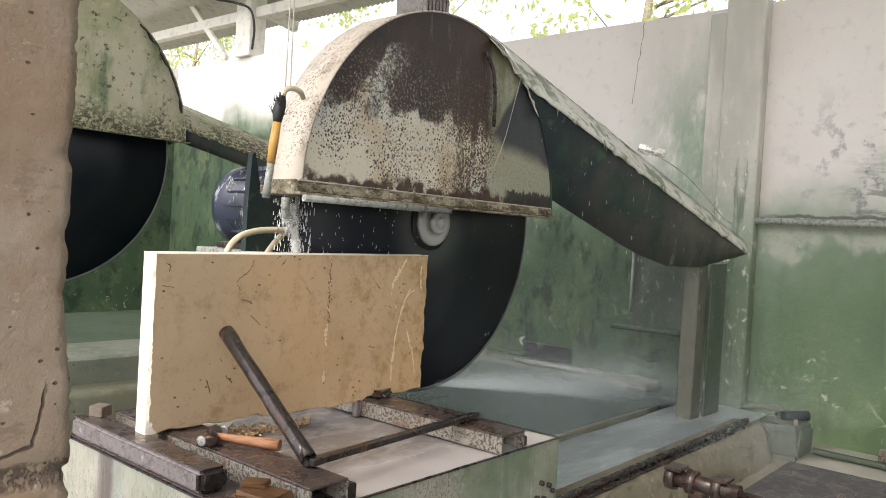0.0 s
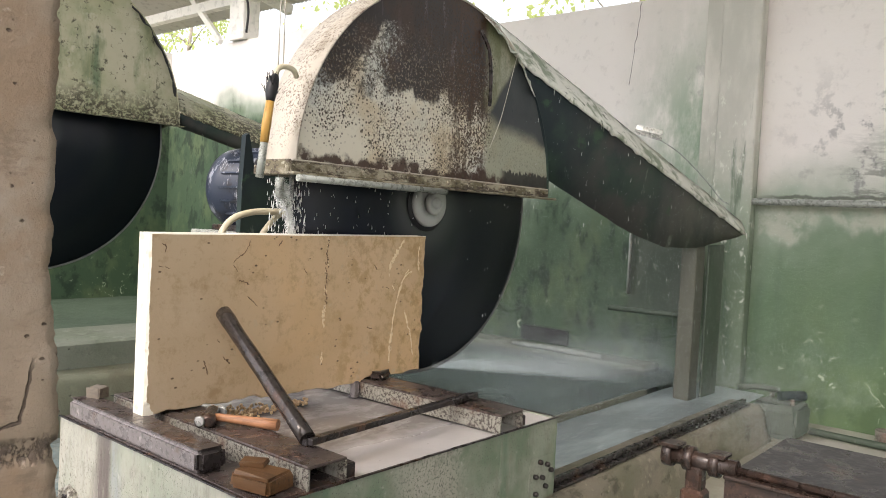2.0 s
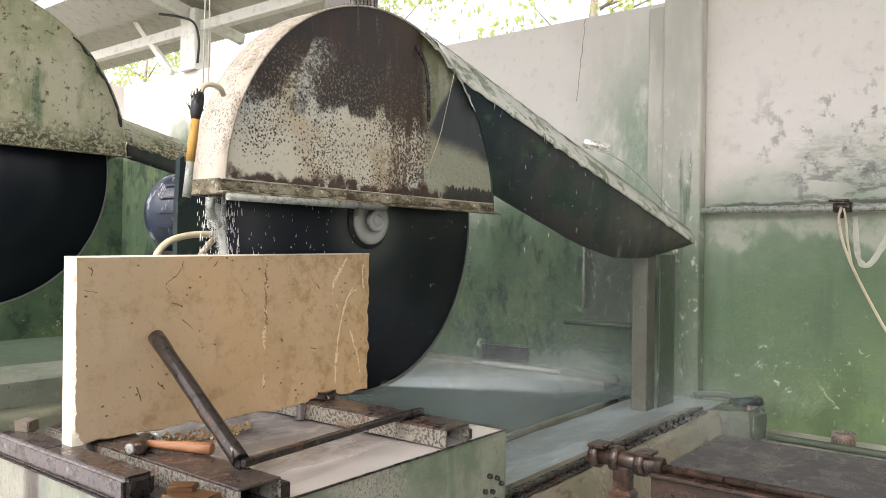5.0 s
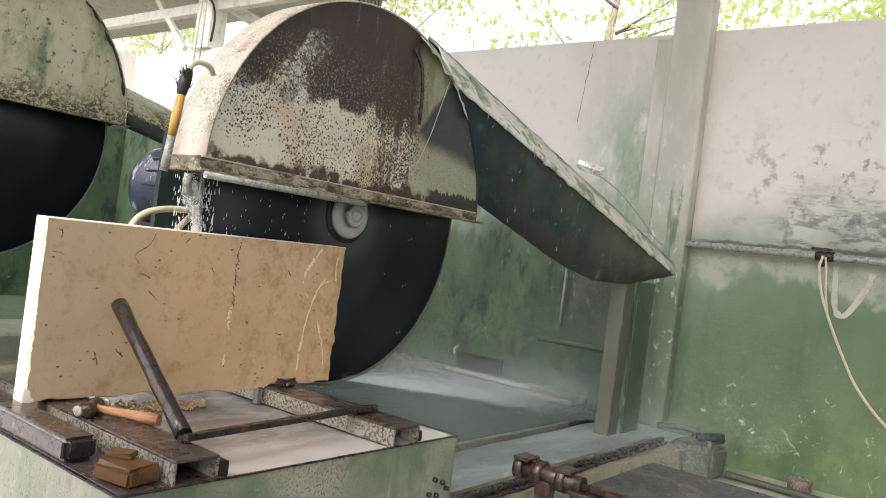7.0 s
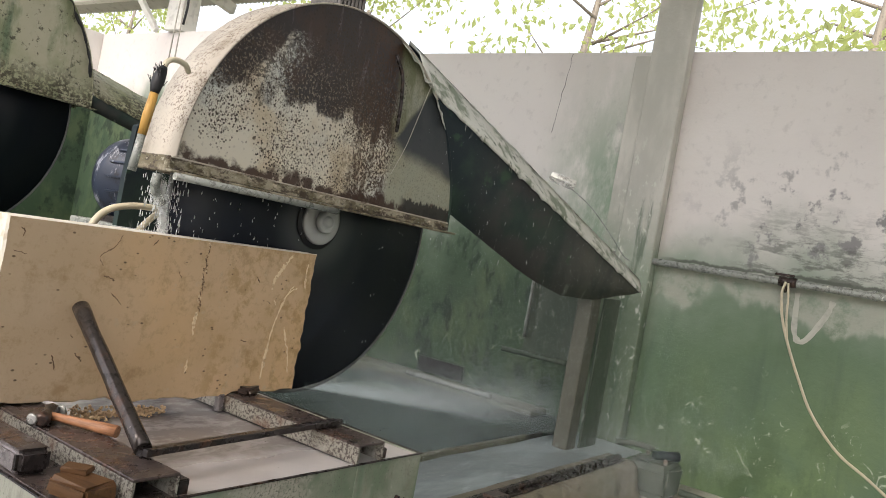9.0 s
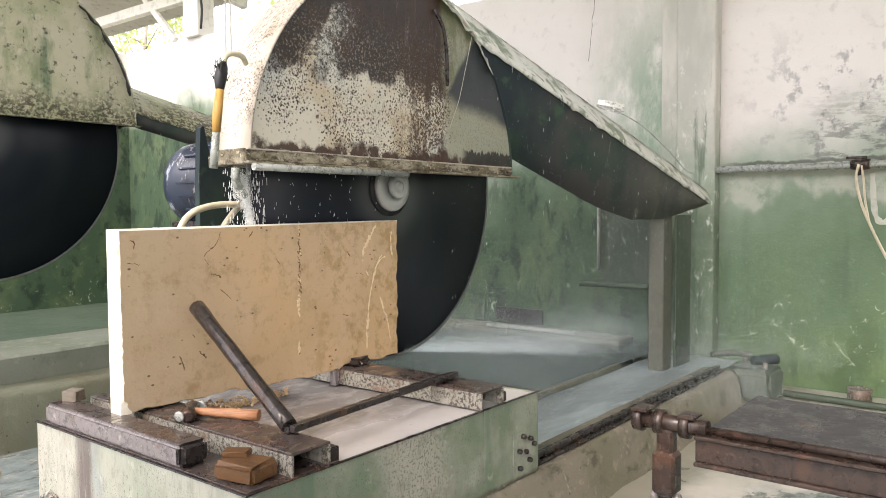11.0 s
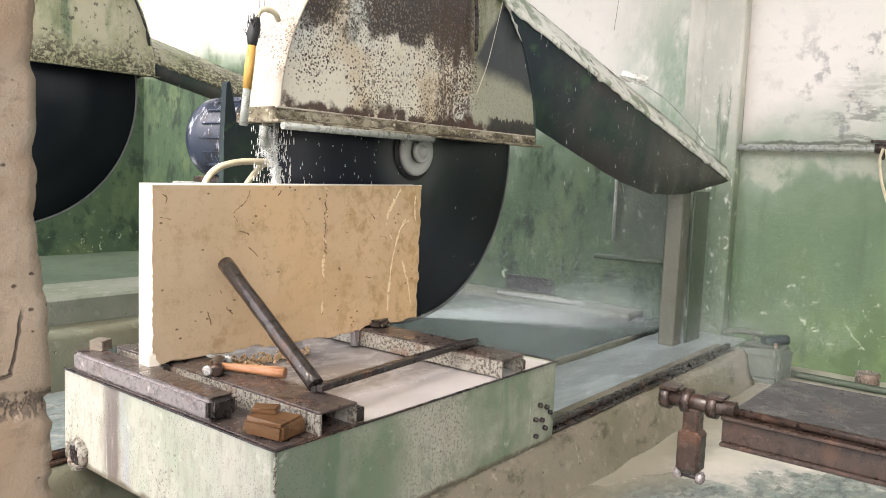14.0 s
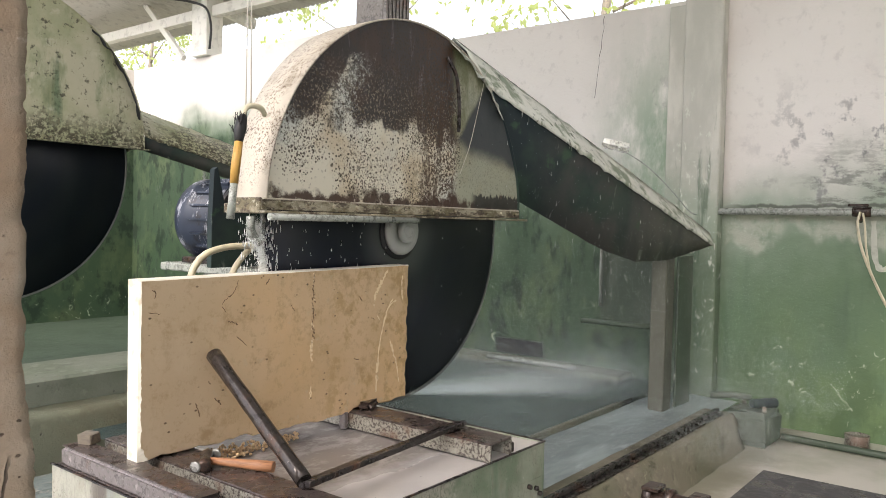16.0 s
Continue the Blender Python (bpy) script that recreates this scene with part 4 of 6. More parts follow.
# kept narrow so that sun and sky reach the wall below
corrugated("roof_2", 4.5, 6.0, 5.61, 12.5, 4.07, 3.78)


def beam(name, a, b, w, h, label, mat=None):
    a, b = Vector(a), Vector(b)
    d = (b - a)
    m = Matrix.Translation(a) @ d.to_track_quat("X", "Z").to_matrix().to_4x4()
    return structure(name, box((0, -w / 2, -h / 2), (d.length, w / 2, h / 2), 0.006, m), mat or BEAM, label)


beam("roof_beam_1", (5.26, -4.2, 3.66), (5.26, 12.2, 3.66), 0.10, 0.12, "pale eaves beam above the wall")
beam("roof_beam_2", (4.2, -4.2, 4.06), (4.2, 12.2, 4.06), 0.08, 0.10, "pale purlin under the roof sheets")
beam("roof_beam_3", (3.0, -4.2, 4.29), (3.0, 5.5, 4.29), 0.08, 0.10, "pale purlin under the roof sheets")
beam("roof_rafter_1", (-0.5, 7.56, 4.90), (5.9, 7.56, 3.67), 0.09, 0.12, "pale timber rafter")
beam("roof_rafter_2", (-0.5, 1.85, 4.90), (5.9, 1.85, 3.67), 0.09, 0.12, "pale timber rafter")
beam("roof_brace", (5.24, 8.0, 3.2), (5.24, 8.85, 3.98), 0.06, 0.07, "pale diagonal timber brace")


crack = []
for k in range(30):
    u = k / 29
    crack.append((WX - 0.001, 2.603 + 0.066 * u + 0.012 * noise.noise((u * 9, 1, 4)), 2.89 - 0.595 * u))
part("crack", tube(crack, [0.0012 + 0.0022 * abs(noise.noise((k * 0.4, 0, 3))) for k in range(30)], 4), BLACK, wall, "thin dark crack in the plaster")


# ---- the saws ----
def half_disc(r, z0, n=48, a0=0.0, a1=180.0):
    pts = []
    for k in range(n + 1):
        a = radians(a0 + (a1 - a0) * k / n)
        pts.append((r * math.cos(a), z0 + r * math.sin(a)))
    return pts


def build_saw(name, label, r, at, paint, front, back, hz, hr, hx):
    """Saw in its own space: the shaft's middle at the origin, the blade in the plane y = 0."""
    saw = thing(name, label, "stone saw", at)
    # hood: front plate, back plate and curved rim, open below
    out = [(hx + x, z) for x, z in half_disc(hr, hz)]
    bm = add_prism(bmesh.new(), out, front, front + 0.006)
    part("hood_front", bm, paint, saw, "cream sheet steel with dark stains and rust")
    bm = add_prism(bmesh.new(), out, back - 0.006, back)
    part("hood_back", bm, paint, saw)
    bm = bmesh.new()
    rows = []
    n = 60
    for k in range(n + 1):
        a = math.pi * k / n
        c, s = math.cos(a), math.sin(a)
        rows.append([bm.verts.new((hx + (hr + d) * c, y, hz + (hr + d) * s)) for d, y in ((0.004, front - 0.008), (0.004, back + 0.008), (-0.002, back + 0.008), (-0.002, front - 0.008))])
    for i, (a, b) in enumerate(zip(rows, rows[1:])):
        for k in range(4):
            f = bm.faces.new((a[k], b[k], b[(k + 1) % 4], a[(k + 1) % 4]))
            f.smooth, f.material_index = True, int(i < 16)
    part("hood_rim", bm, [RIM, DUCT] if paint is HOOD else [paint, paint], saw, "curved rim crusted with pale splashes")
    # bottom lip all round, with bolt heads
    bm = bmesh.new()
    add_box(bm, (hx - hr - 0.03, front - 0.035, hz - 0.012), (hx + hr + 0.035, front + 0.012, hz - 0.003), 0.002)
    add_box(bm, (hx - hr - 0.02, front - 0.009, hz + 0.0), (hx + hr, front - 0.003, hz + 0.035), 0.002)
    add_box(bm, (hx - hr - 0.012, front + 0.012, hz - 0.012), (hx - hr + 0.012, back, hz + 0.04), 0.003)
    add_box(bm, (hx - hr - 0.02, back, hz - 0.012), (hx + hr + 0.02, back + 0.02, hz + 0.02), 0.002)
    lip = part("lip", bm, LIP if paint is HOOD else paint, saw, "rusty angle lip along the hood's foot")
    part("bead", box((hx - hr - 0.016, front - 0.013, hz + 0.034), (hx + hr - 0.01, front - 0.005, hz + 0.039), 0.001), RIM if paint is HOOD else paint, lip, "thin pale weld bead")
    for k in range(13):
        x = hx - hr + 0.06 + k * (2 * hr - 0.1) / 12
        part("bolt", lathe([(0.009, 0), (0.009, 0.006), (0.006, 0.009)], 6, pose(x, front - 0.009, hz + 0.018, 90)), LIP, lip)
    # blade with a rim of segments, and its clamping flange
    blade = part("blade", bmesh.new(), BLADE, saw, "dark wet diamond saw blade")
    bm = bmesh.new()
    add_lathe(bm, [(0.02, -0.004), (r - 0.012, -0.004), (r - 0.012, 0.004), (0.02, 0.004)], 96, pose(0, 0, 0, 90))
    plate = len(bm.faces)
    add_lathe(bm, [(r - 0.014, -0.0054), (r, -0.0054), (r, 0.0054), (r - 0.014, 0.0054)], 128, pose(0, 0, 0, 90), False)
    for k, f in enumerate(bm.faces):
        f.material_index = int(k >= plate)
    bm.to_mesh(blade.data)
    blade.data.materials.append(SEGMENT)
    bm.free()
    fl = part("flange", lathe([(0.03, 0.0), (0.099, 0.0), (0.099, 0.010), (0.093, 0.020), (0.06, 0.024), (0.055, 0.018), (0.03, 0.018)], 48, pose(0, -0.016, 0, 90)), HUB if paint is HOOD else BLADE, blade, "bare steel clamping flange")
    part("rubber_ring", lathe([(0.02, 0.0), (0.114, 0.0), (0.118, 0.003), (0.118, 0.008), (0.02, 0.009)], 48, pose(0, -0.005, 0, 90)), BLACK, blade, "black rubber ring behind the flange")
    bm = lathe([(0.046, 0.0), (0.046, 0.020), (0.042, 0.024), (0.03, 0.024), (0.028, 0.020), (0.022, 0.020), (0.020, 0.030), (0.012, 0.032)], 28, pose(0, -0.040, 0, 90))
    part("shaft_nut", bm, HUB if paint is HOOD else DARK_STEEL, blade, "worn steel shaft nut")
    part("shaft", lathe([(0.035, 0), (0.035, 0.55)], 20, pose(0, 0.56, 0, 90)), DARK_STEEL, blade)
    return saw, blade


SAW = (2.415, 2.135, 1.300)
saw, blade = build_saw("stone_saw", "block saw with a stained cream hood and dark wet blade", 0.712, pose(*SAW), HOOD, -0.118, 0.055, 0.068, 0.765, -0.025)

# strap down the hood's face
bm = tube(arc_points([(0.155, -0.125, 0.735), (0.19, -0.145, 0.66), (0.215, -0.143, 0.56), (0.225, -0.138, 0.47), (0.235, -0.13, 0.43)], 5), [0.008] * 21, 8)
part("strap", bm, DARK_STEEL, saw, "wet strap hanging down the hood's face")
bm = tube([(-0.81, -0.165, 0.045), (-0.07, -0.168, 0.045)], 0.012, 12)
part("water_pipe", bm, PIPE_GREY, saw, "thin grey water pipe under the lip")
bm = tube(arc_points([(-0.80, -0.06, 0.045), (-0.80, -0.06, 0.0), (-0.775, -0.05, -0.025), (-0.755, -0.045, -0.045)], 4), 0.015, 10)
part("spout", bm, PIPE_GREY, saw, "pale pipe elbow that feeds the blade")


def flap(parent, hx, hz, r, a0, a1, y0, y1, mat, label, seed):
    """A crumpled sheet lying over a stretch of a hood's rim."""
    bm = bmesh.new()
    rows = []
    for i in range(25):
        a = radians(a0 + (a1 - a0) * i / 24)
        row = []
        for j in range(9):
            y = y0 + (y1 - y0) * j / 8
            d = 0.012 + 0.022 * abs(noise.noise((a * 9, y * 14, seed))) + 0.012 * noise.noise((a * 24, y * 30, seed))
            drop = 0.05 * max(0, (y0 + 0.05 - y) / 0.05) + 0.03 * noise.noise((a * 12, 0, seed)) * (j == 0)
            q = r + d - drop
            row.append(bm.verts.new((hx + q * math.cos(a), y, hz + q * math.sin(a))))
        rows.append(row)
    for a, b in zip(rows, rows[1:]):
        for j in range(8):
            bm.faces.new((a[j], b[j], b[j + 1], a[j + 1])).smooth = True
    ob = part("sheet_flap", bm, mat, parent, label)
    ob.modifiers.new("thick", "SOLIDIFY").thickness = 0.003
    return ob


flap(saw, -0.025, 0.068, 0.765, 38, 74, -0.15, 0.08, LIME, "crumpled mossy sheet over the hood's shoulder", 3.0)
# lifting mast above the hood
mast = part("mast", box((-0.075, 0.04, 0.72), (0.075, 0.19, 2.45)), MAST, saw, "ribbed grey mast above the hood")
for k in range(7):
    part("rib", box((-0.075 + k * 0.022, 0.02, 0.72), (-0.060 + k * 0.022, 0.039, 2.45), 0.003), MAST, mast)
# arm and pedestal behind, that carry the shaft and the motor
bm = box((-0.46, 0.35, -0.20), (0.5, 1.02, -0.165), 0.006)
part("motor_plate", bm, PIPE_GREY, saw, "pale steel plate under the motor")
bm = box((-0.18, 0.6, FL - SAW[2]), (0.22, 1.1, -0.21), 0.01)
part("pedestal", bm, DUCT, saw)


def chute(parent, near_top, near_tip, far_top, far_tip, depths, lid=None):
    """Spray chute behind a hood: slanting lid, near side and far side."""
    near_top, near_tip, far_top, far_tip = Vector(near_top), Vector(near_tip), Vector(far_top), Vector(far_tip)
    bm = bmesh.new()
    n = 70
    rows = []
    for i in range(n + 1):
        u = i / n
        a, b = near_top.lerp(near_tip, u), far_top.lerp(far_tip, u)
        w = 0.010 * noise.noise((u * 14, 0, 1)) + 0.007 * noise.noise((u * 47, 3, 1))
        ridge = a.lerp(b, 0.5) + Vector((0, 0, 0.035 * (1 - u) + w + 0.008 * noise.noise((u * 60, 7, 2))))
        rows.append([bm.verts.new(p) for p in (a - Vector((0, 0, 0.018 + 0.03 * max(0, noise.noise((u * 38, 5, 5))))), a + Vector((0, 0, w)), ridge, b + Vector((0, 0, w)), b - Vector((0, 0, 0.02)))])
    for a, b in zip(rows, rows[1:]):
        for j in range(4):
            bm.faces.new((a[j], b[j], b[j + 1], a[j + 1])).smooth = True
    top = part("chute_lid", bm, lid or LIME, parent, "slanting mossy chute lid" if lid else "slanting chute lid crusted white with lime")
    mod = top.modifiers.new("thick", "SOLIDIFY")
    mod.thickness = 0.006
    bm = bmesh.new()
    rows = []
    for i in range(n + 1):
        u = i / n
        a = near_top.lerp(near_tip, u) + Vector((0, 0.006, -0.012))
        drop = float(np.interp(u, [d[0] for d in depths], [d[1] for d in depths])) + 0.006 * noise.noise((u * 20, 4, 4))
        low = a - Vector((0, -0.05, drop))
        low.x += 0.02
        rows.append([bm.verts.new(p) for p in (a, a.lerp(low, 0.5), low)])
    for a, b in zip(rows, rows[1:]):
        for j in range(2):
            bm.faces.new((a[j], b[j], b[j + 1], a[j + 1])).smooth = True
    side = part("chute_side", bm, DUCT, parent, "dark green wet sheet-metal chute side")
    side.modifiers.new("thick", "SOLIDIFY").thickness = 0.005
    bm = quad_slab([far_top, far_tip, far_tip - Vector((0, 0, depths[-1][1])), far_top - Vector((0, 0, depths[0][1]))], 0.005)
    part("chute_far_side", bm, DUCT, parent)
    return top


chute(saw, (0.43, -0.10, 0.698), (2.33, -0.53, -0.045), (0.58, 0.177, 0.945), (2.43, -0.47, 0.02), ((0, 0.42), (0.48, 0.41), (0.64, 0.365), (0.79, 0.25), (0.90, 0.13), (1.0, 0.02)))
bm = box((1.965, -0.385, FL - SAW[2]), (2.09, -0.29, -0.13), 0.006)
part("chute_leg", bm, LEG, saw, "rust-brown leg under the chute's end")
bm = box((2.12, -0.40, FL - SAW[2]), (2.36, -0.385, -0.13), 0.004)
part("end_panel", bm, LIMED, saw, "grey limed sheet under the chute's end")
# added sheet that stands for a darker stretch of the wall
bm = box((2.43, -0.10, -0.60), (2.436, 0.265, -0.10), 0.002)
part("dark_wall_sheet", bm, LIMED, saw, "added dark sheet standing for a darker stretch of wall behind the leg")
part("cross_rail", tube([(2.06, 0.21, -0.57), (2.06, -0.27, -0.565)], 0.016, 10), LIMED, saw, "limed rail behind the leg")

saw_b, blade_b = build_saw("stone_saw", "larger block saw with a mossy cream hood and bare blade", 0.955, pose(2.11, 5.40, 1.705), MOSSY, -0.13, 0.09, 0.135, 1.015, 0.0)
chute(saw_b, (1.02, -0.14, 0.24), (2.55, -0.45, -0.15), (0.86, 0.2, 0.53), (2.65, -0.1, 0.06), ((0, 0.10), (1, 0.116)), MOSSY)
flap(saw_b, 0.0, 0.135, 1.015, 12, 52, -0.16, 0.11, BLACK, "torn black plastic sheet over the rim", 8.0)
part("pedestal", box((-0.95, 0.5, FL - 1.705), (-0.45, 1.2, 0.3), 0.01), DUCT, saw_b)
part("mast", box((-0.09, 0.1, 1.0), (0.09, 0.28, 2.1), 0.01), SPLASH, saw_b)


def motor():
    mo = thing("electric_motor", "blue electric motor streaked with lime, black belt guard", "motor", pose(2.165, 2.80, 1.33))
    bm = lathe([(0.10, 0.0), (0.165, 0.012), (0.188, 0.04), (0.19, 0.12), (0.176, 0.13), (0.176, 0.32)], 40, pose(0, 0.32, 0, 90))
    part("body", bm, BLUE, mo, "scuffed dark blue housing")
    for k in range(18):
        part("fin", box((0.170, 0.02, -0.004), (0.188, 0.18, 0.004), 0.0, pose(0, 0, 0, 0, 20 * k, 0)), BLUE, mo)
    part("end_bell", lathe([(0.05, -0.05), (0.12, -0.04), (0.172, 0.0), (0.172, 0.03)], 32, pose(0, 0, 0, 90)), BLACK, mo, "black end bell")
    part("foot", box((-0.15, 0.04, -0.196), (0.15, 0.28, -0.168), 0.004), DARK_STEEL, mo)
    guard = add_prism(bmesh.new(), [(-0.33, -0.19), (-0.06, -0.19), (-0.08, 0.05), (-0.27, 0.06), (-0.305, 0.21), (-0.32, 0.20), (-0.33, 0.0)], -0.20, -0.17)
    part("belt_guard", guard, DUCT, mo, "black wedge-shaped belt guard")
    return mo


motor()
hose = thing("water_hose", "cream rubber water hose looping over the motor plate", "hose")
bm = tube(arc_points([(1.655, 2.47, 1.12), (1.67, 2.47, 1.155), (1.70, 2.47, 1.19), (1.745, 2.465, 1.214), (1.83, 2.46, 1.230), (1.97, 2.44, 1.232)], 6), 0.013, 10)
part("hose_loop", bm, HOSE, hose)
bm = tube(arc_points([(1.835, 2.47, 1.12), (1.86, 2.47, 1.16), (1.91, 2.465, 1.215), (1.945, 2.45, 1.232)], 6), 0.012, 10)
part("hose_branch", bm, HOSE, hose)


# ---- trolley and what it carries ----
def trolley():
    tr = thing("saw_trolley", "pale green sheet-steel trolley with worn, dripping paint", "trolley", pose(1.067, 1.395, 0.28))
    L, B, H = 1.262, 1.02, 0.282
    t = 0.006
    part("end_panel", box((0, 0, 0), (t, B, H), 0.001), PAINT, tr)
    part("end_panel", box((L - t, 0, 0), (L, B, H), 0.001), PAINT, tr)
    part("side_panel", box((t, 0, 0), (L - t, t, H), 0.001), PAINT, tr)
    part("side_panel", box((t, B - t, 0), (L - t, B, H), 0.001), PAINT, tr)
    bm = grid_sheet(t, L - t, t, B - t, 40, 34, lambda x, y: H - 0.006 + 0.002 * noise.noise((x * 6, y * 6, 1)))
    part("deck", bm, DECK_SLURRY, tr, "deck flooded with white stone slurry")
    bm = box((-0.004, -0.004, H + 0.0), (L + 0.004, 0.006, H + 0.004), 0.001)
    add_box(bm, (-0.004, 0.006, H), (0.006, B + 0.004, H + 0.004), 0.001)
    add_box(bm, (L - 0.006, 0.006, H), (L + 0.004, B + 0.004, H + 0.004), 0.001)
    part("edge_strip", bm, DARK_STEEL, tr, "dark wet steel edging")
    part("deck_plate", box((0.01, 0.01, H - 0.001), (0.30, B - 0.01, H + 0.0035), 0.001), DECK_STEEL, tr, "dark wet steel plate over the deck's end")
    part("seam", box((0.925, -0.0025, 0.0), (0.931, 0.0, H), 0.0005), PAINT, tr)
    stud = part("stud_plate", box((L - 0.165, -0.0035, 0.004), (L - 0.02, -0.001, 0.165), 0.001, None, 0.002), PAINT, tr)
    for dx, dz in ((0.055, 0.128), (0.10, 0.112), (0.03, 0.082), (0.072, 0.072), (0.125, 0.088), (0.035, 0.022), (0.095, 0.038)):
        part("stud", lathe([(0.009, 0), (0.009, 0.012), (0.005, 0.015)], 8, pose(L - 0.165 + dx, -0.0035, 0.02 + dz, 90)), DARK_STEEL, stud)
    for x in (0.165, 1.06):
        if x < 0.5:
            y = -0.014
            w = part("wheel", lathe([(0.02, 0), (0.06, 0), (0.062, 0.004), (0.062, 0.016), (0.058, 0.02), (0.02, 0.02)], 36, pose(x, y + 0.012, 0.06, 90)), RUSTY, tr, "rusty round bearing flange")
            bm = bmesh.new()
            for k in range(6):
                add_lathe(bm, [(0.006, 0), (0.006, 0.006)], 6, pose(x + 0.042 * math.cos(k * 1.047), y - 0.008, 0.06 + 0.042 * math.sin(k * 1.047), 90))
            add_lathe(bm, [(0.016, 0), (0.016, 0.004)], 14, pose(x, y - 0.008, 0.06, 90))
            part("bolt", bm, DARK_STEEL, w)
        for y in (0.08, B + 0.05):
            part("roller", lathe([(0.04, 0), (0.05, 0), (0.05, 0.04), (0.06, 0.045), (0.06, 0.055), (0.02, 0.055)], 24, pose(x, y, 0.083 if y < 0.5 else 0.063, 90)), DARK_STEEL, tr)
    for y in (0.10, B - 0.09):
        tb = part("tow_bracket", box((-0.016, y - 0.03, 0.0), (0.0, y + 0.03, 0.065), 0.006), DARK_STEEL, tr, "steel bracket with a hole")
        bm = bmesh.new()
        for k in range(26):
            a = k * 0.2417 * 2.3
            c = Vector((-0.006, y + 0.043 * math.cos(a), 0.035 + 0.040 * math.sin(a)))
            tmp = bmesh.new()
            bmesh.ops.create_icosphere(tmp, subdivisions=1, radius=0.015 + 0.010 * noise.noise((k * 1.7, y * 9, 0)))
            for v in tmp.verts:
                v.co = v.co * (1 + 0.35 * noise.noise(v.co * 90)) + c
            merge(bm, tmp)
        tagged(part("lime_crust", bm, SPLASH, tb, "knobbly white lime crust"), "", "", "", "stuff")
    r = random.Random(21)
    bm = bmesh.new()
    for k in range(120):
        x, l = r.uniform(0.02, L - 0.02), r.uniform(0.006, 0.035) * r.random()
        add_tube(bm, [(x, 0.002, 0.004), (x + r.uniform(-0.002, 0.002), 0.001, -l * 0.5), (x, 0.0, -l)], [0.003, 0.002, 0.0006], 4)
    tagged(part("drip_fringe", bm, KERB, tr, "wet mossy fringe along the lower edge"), "", "", "", "stuff")
    part("corner_bead", box((-0.003, -0.003, 0.0), (0.004, 0.004, H), 0.001), SPLASH, tr, "rusty welded corner")
    return tr


tr = trolley()
DECK = 0.562


def channel(x0, x1, y0, y1, z, h, label, mat_top):
    """Inverted steel channel lying along y."""
    ch = thing("steel_channel", label, "channel beam", pose(x0, y0, z))
    w, l = x1 - x0, y1 - y0
    part("web", box((0, 0, h - 0.008), (w, l, h), 0.002), mat_top, ch, "dark wet top face")
    part("flange", box((0, 0, 0), (0.008, l, h - 0.008), 0.001), SPLASH, ch, "lime-splashed flank")
    part("flange", box((w - 0.008, 0, 0), (w, l, h - 0.008), 0.001), SPLASH, ch)
    return ch


carried = [tr]
carried.append(channel(1.207, 1.335, 1.402, 2.36, DECK, 0.062, "inverted steel channel across the trolley under the slab's end", DECK_STEEL))
carried.append(channel(1.990, 2.118, 1.400, 2.36, DECK, 0.062, "inverted steel channel across the trolley, lime-splashed flank", DECK_STEEL))


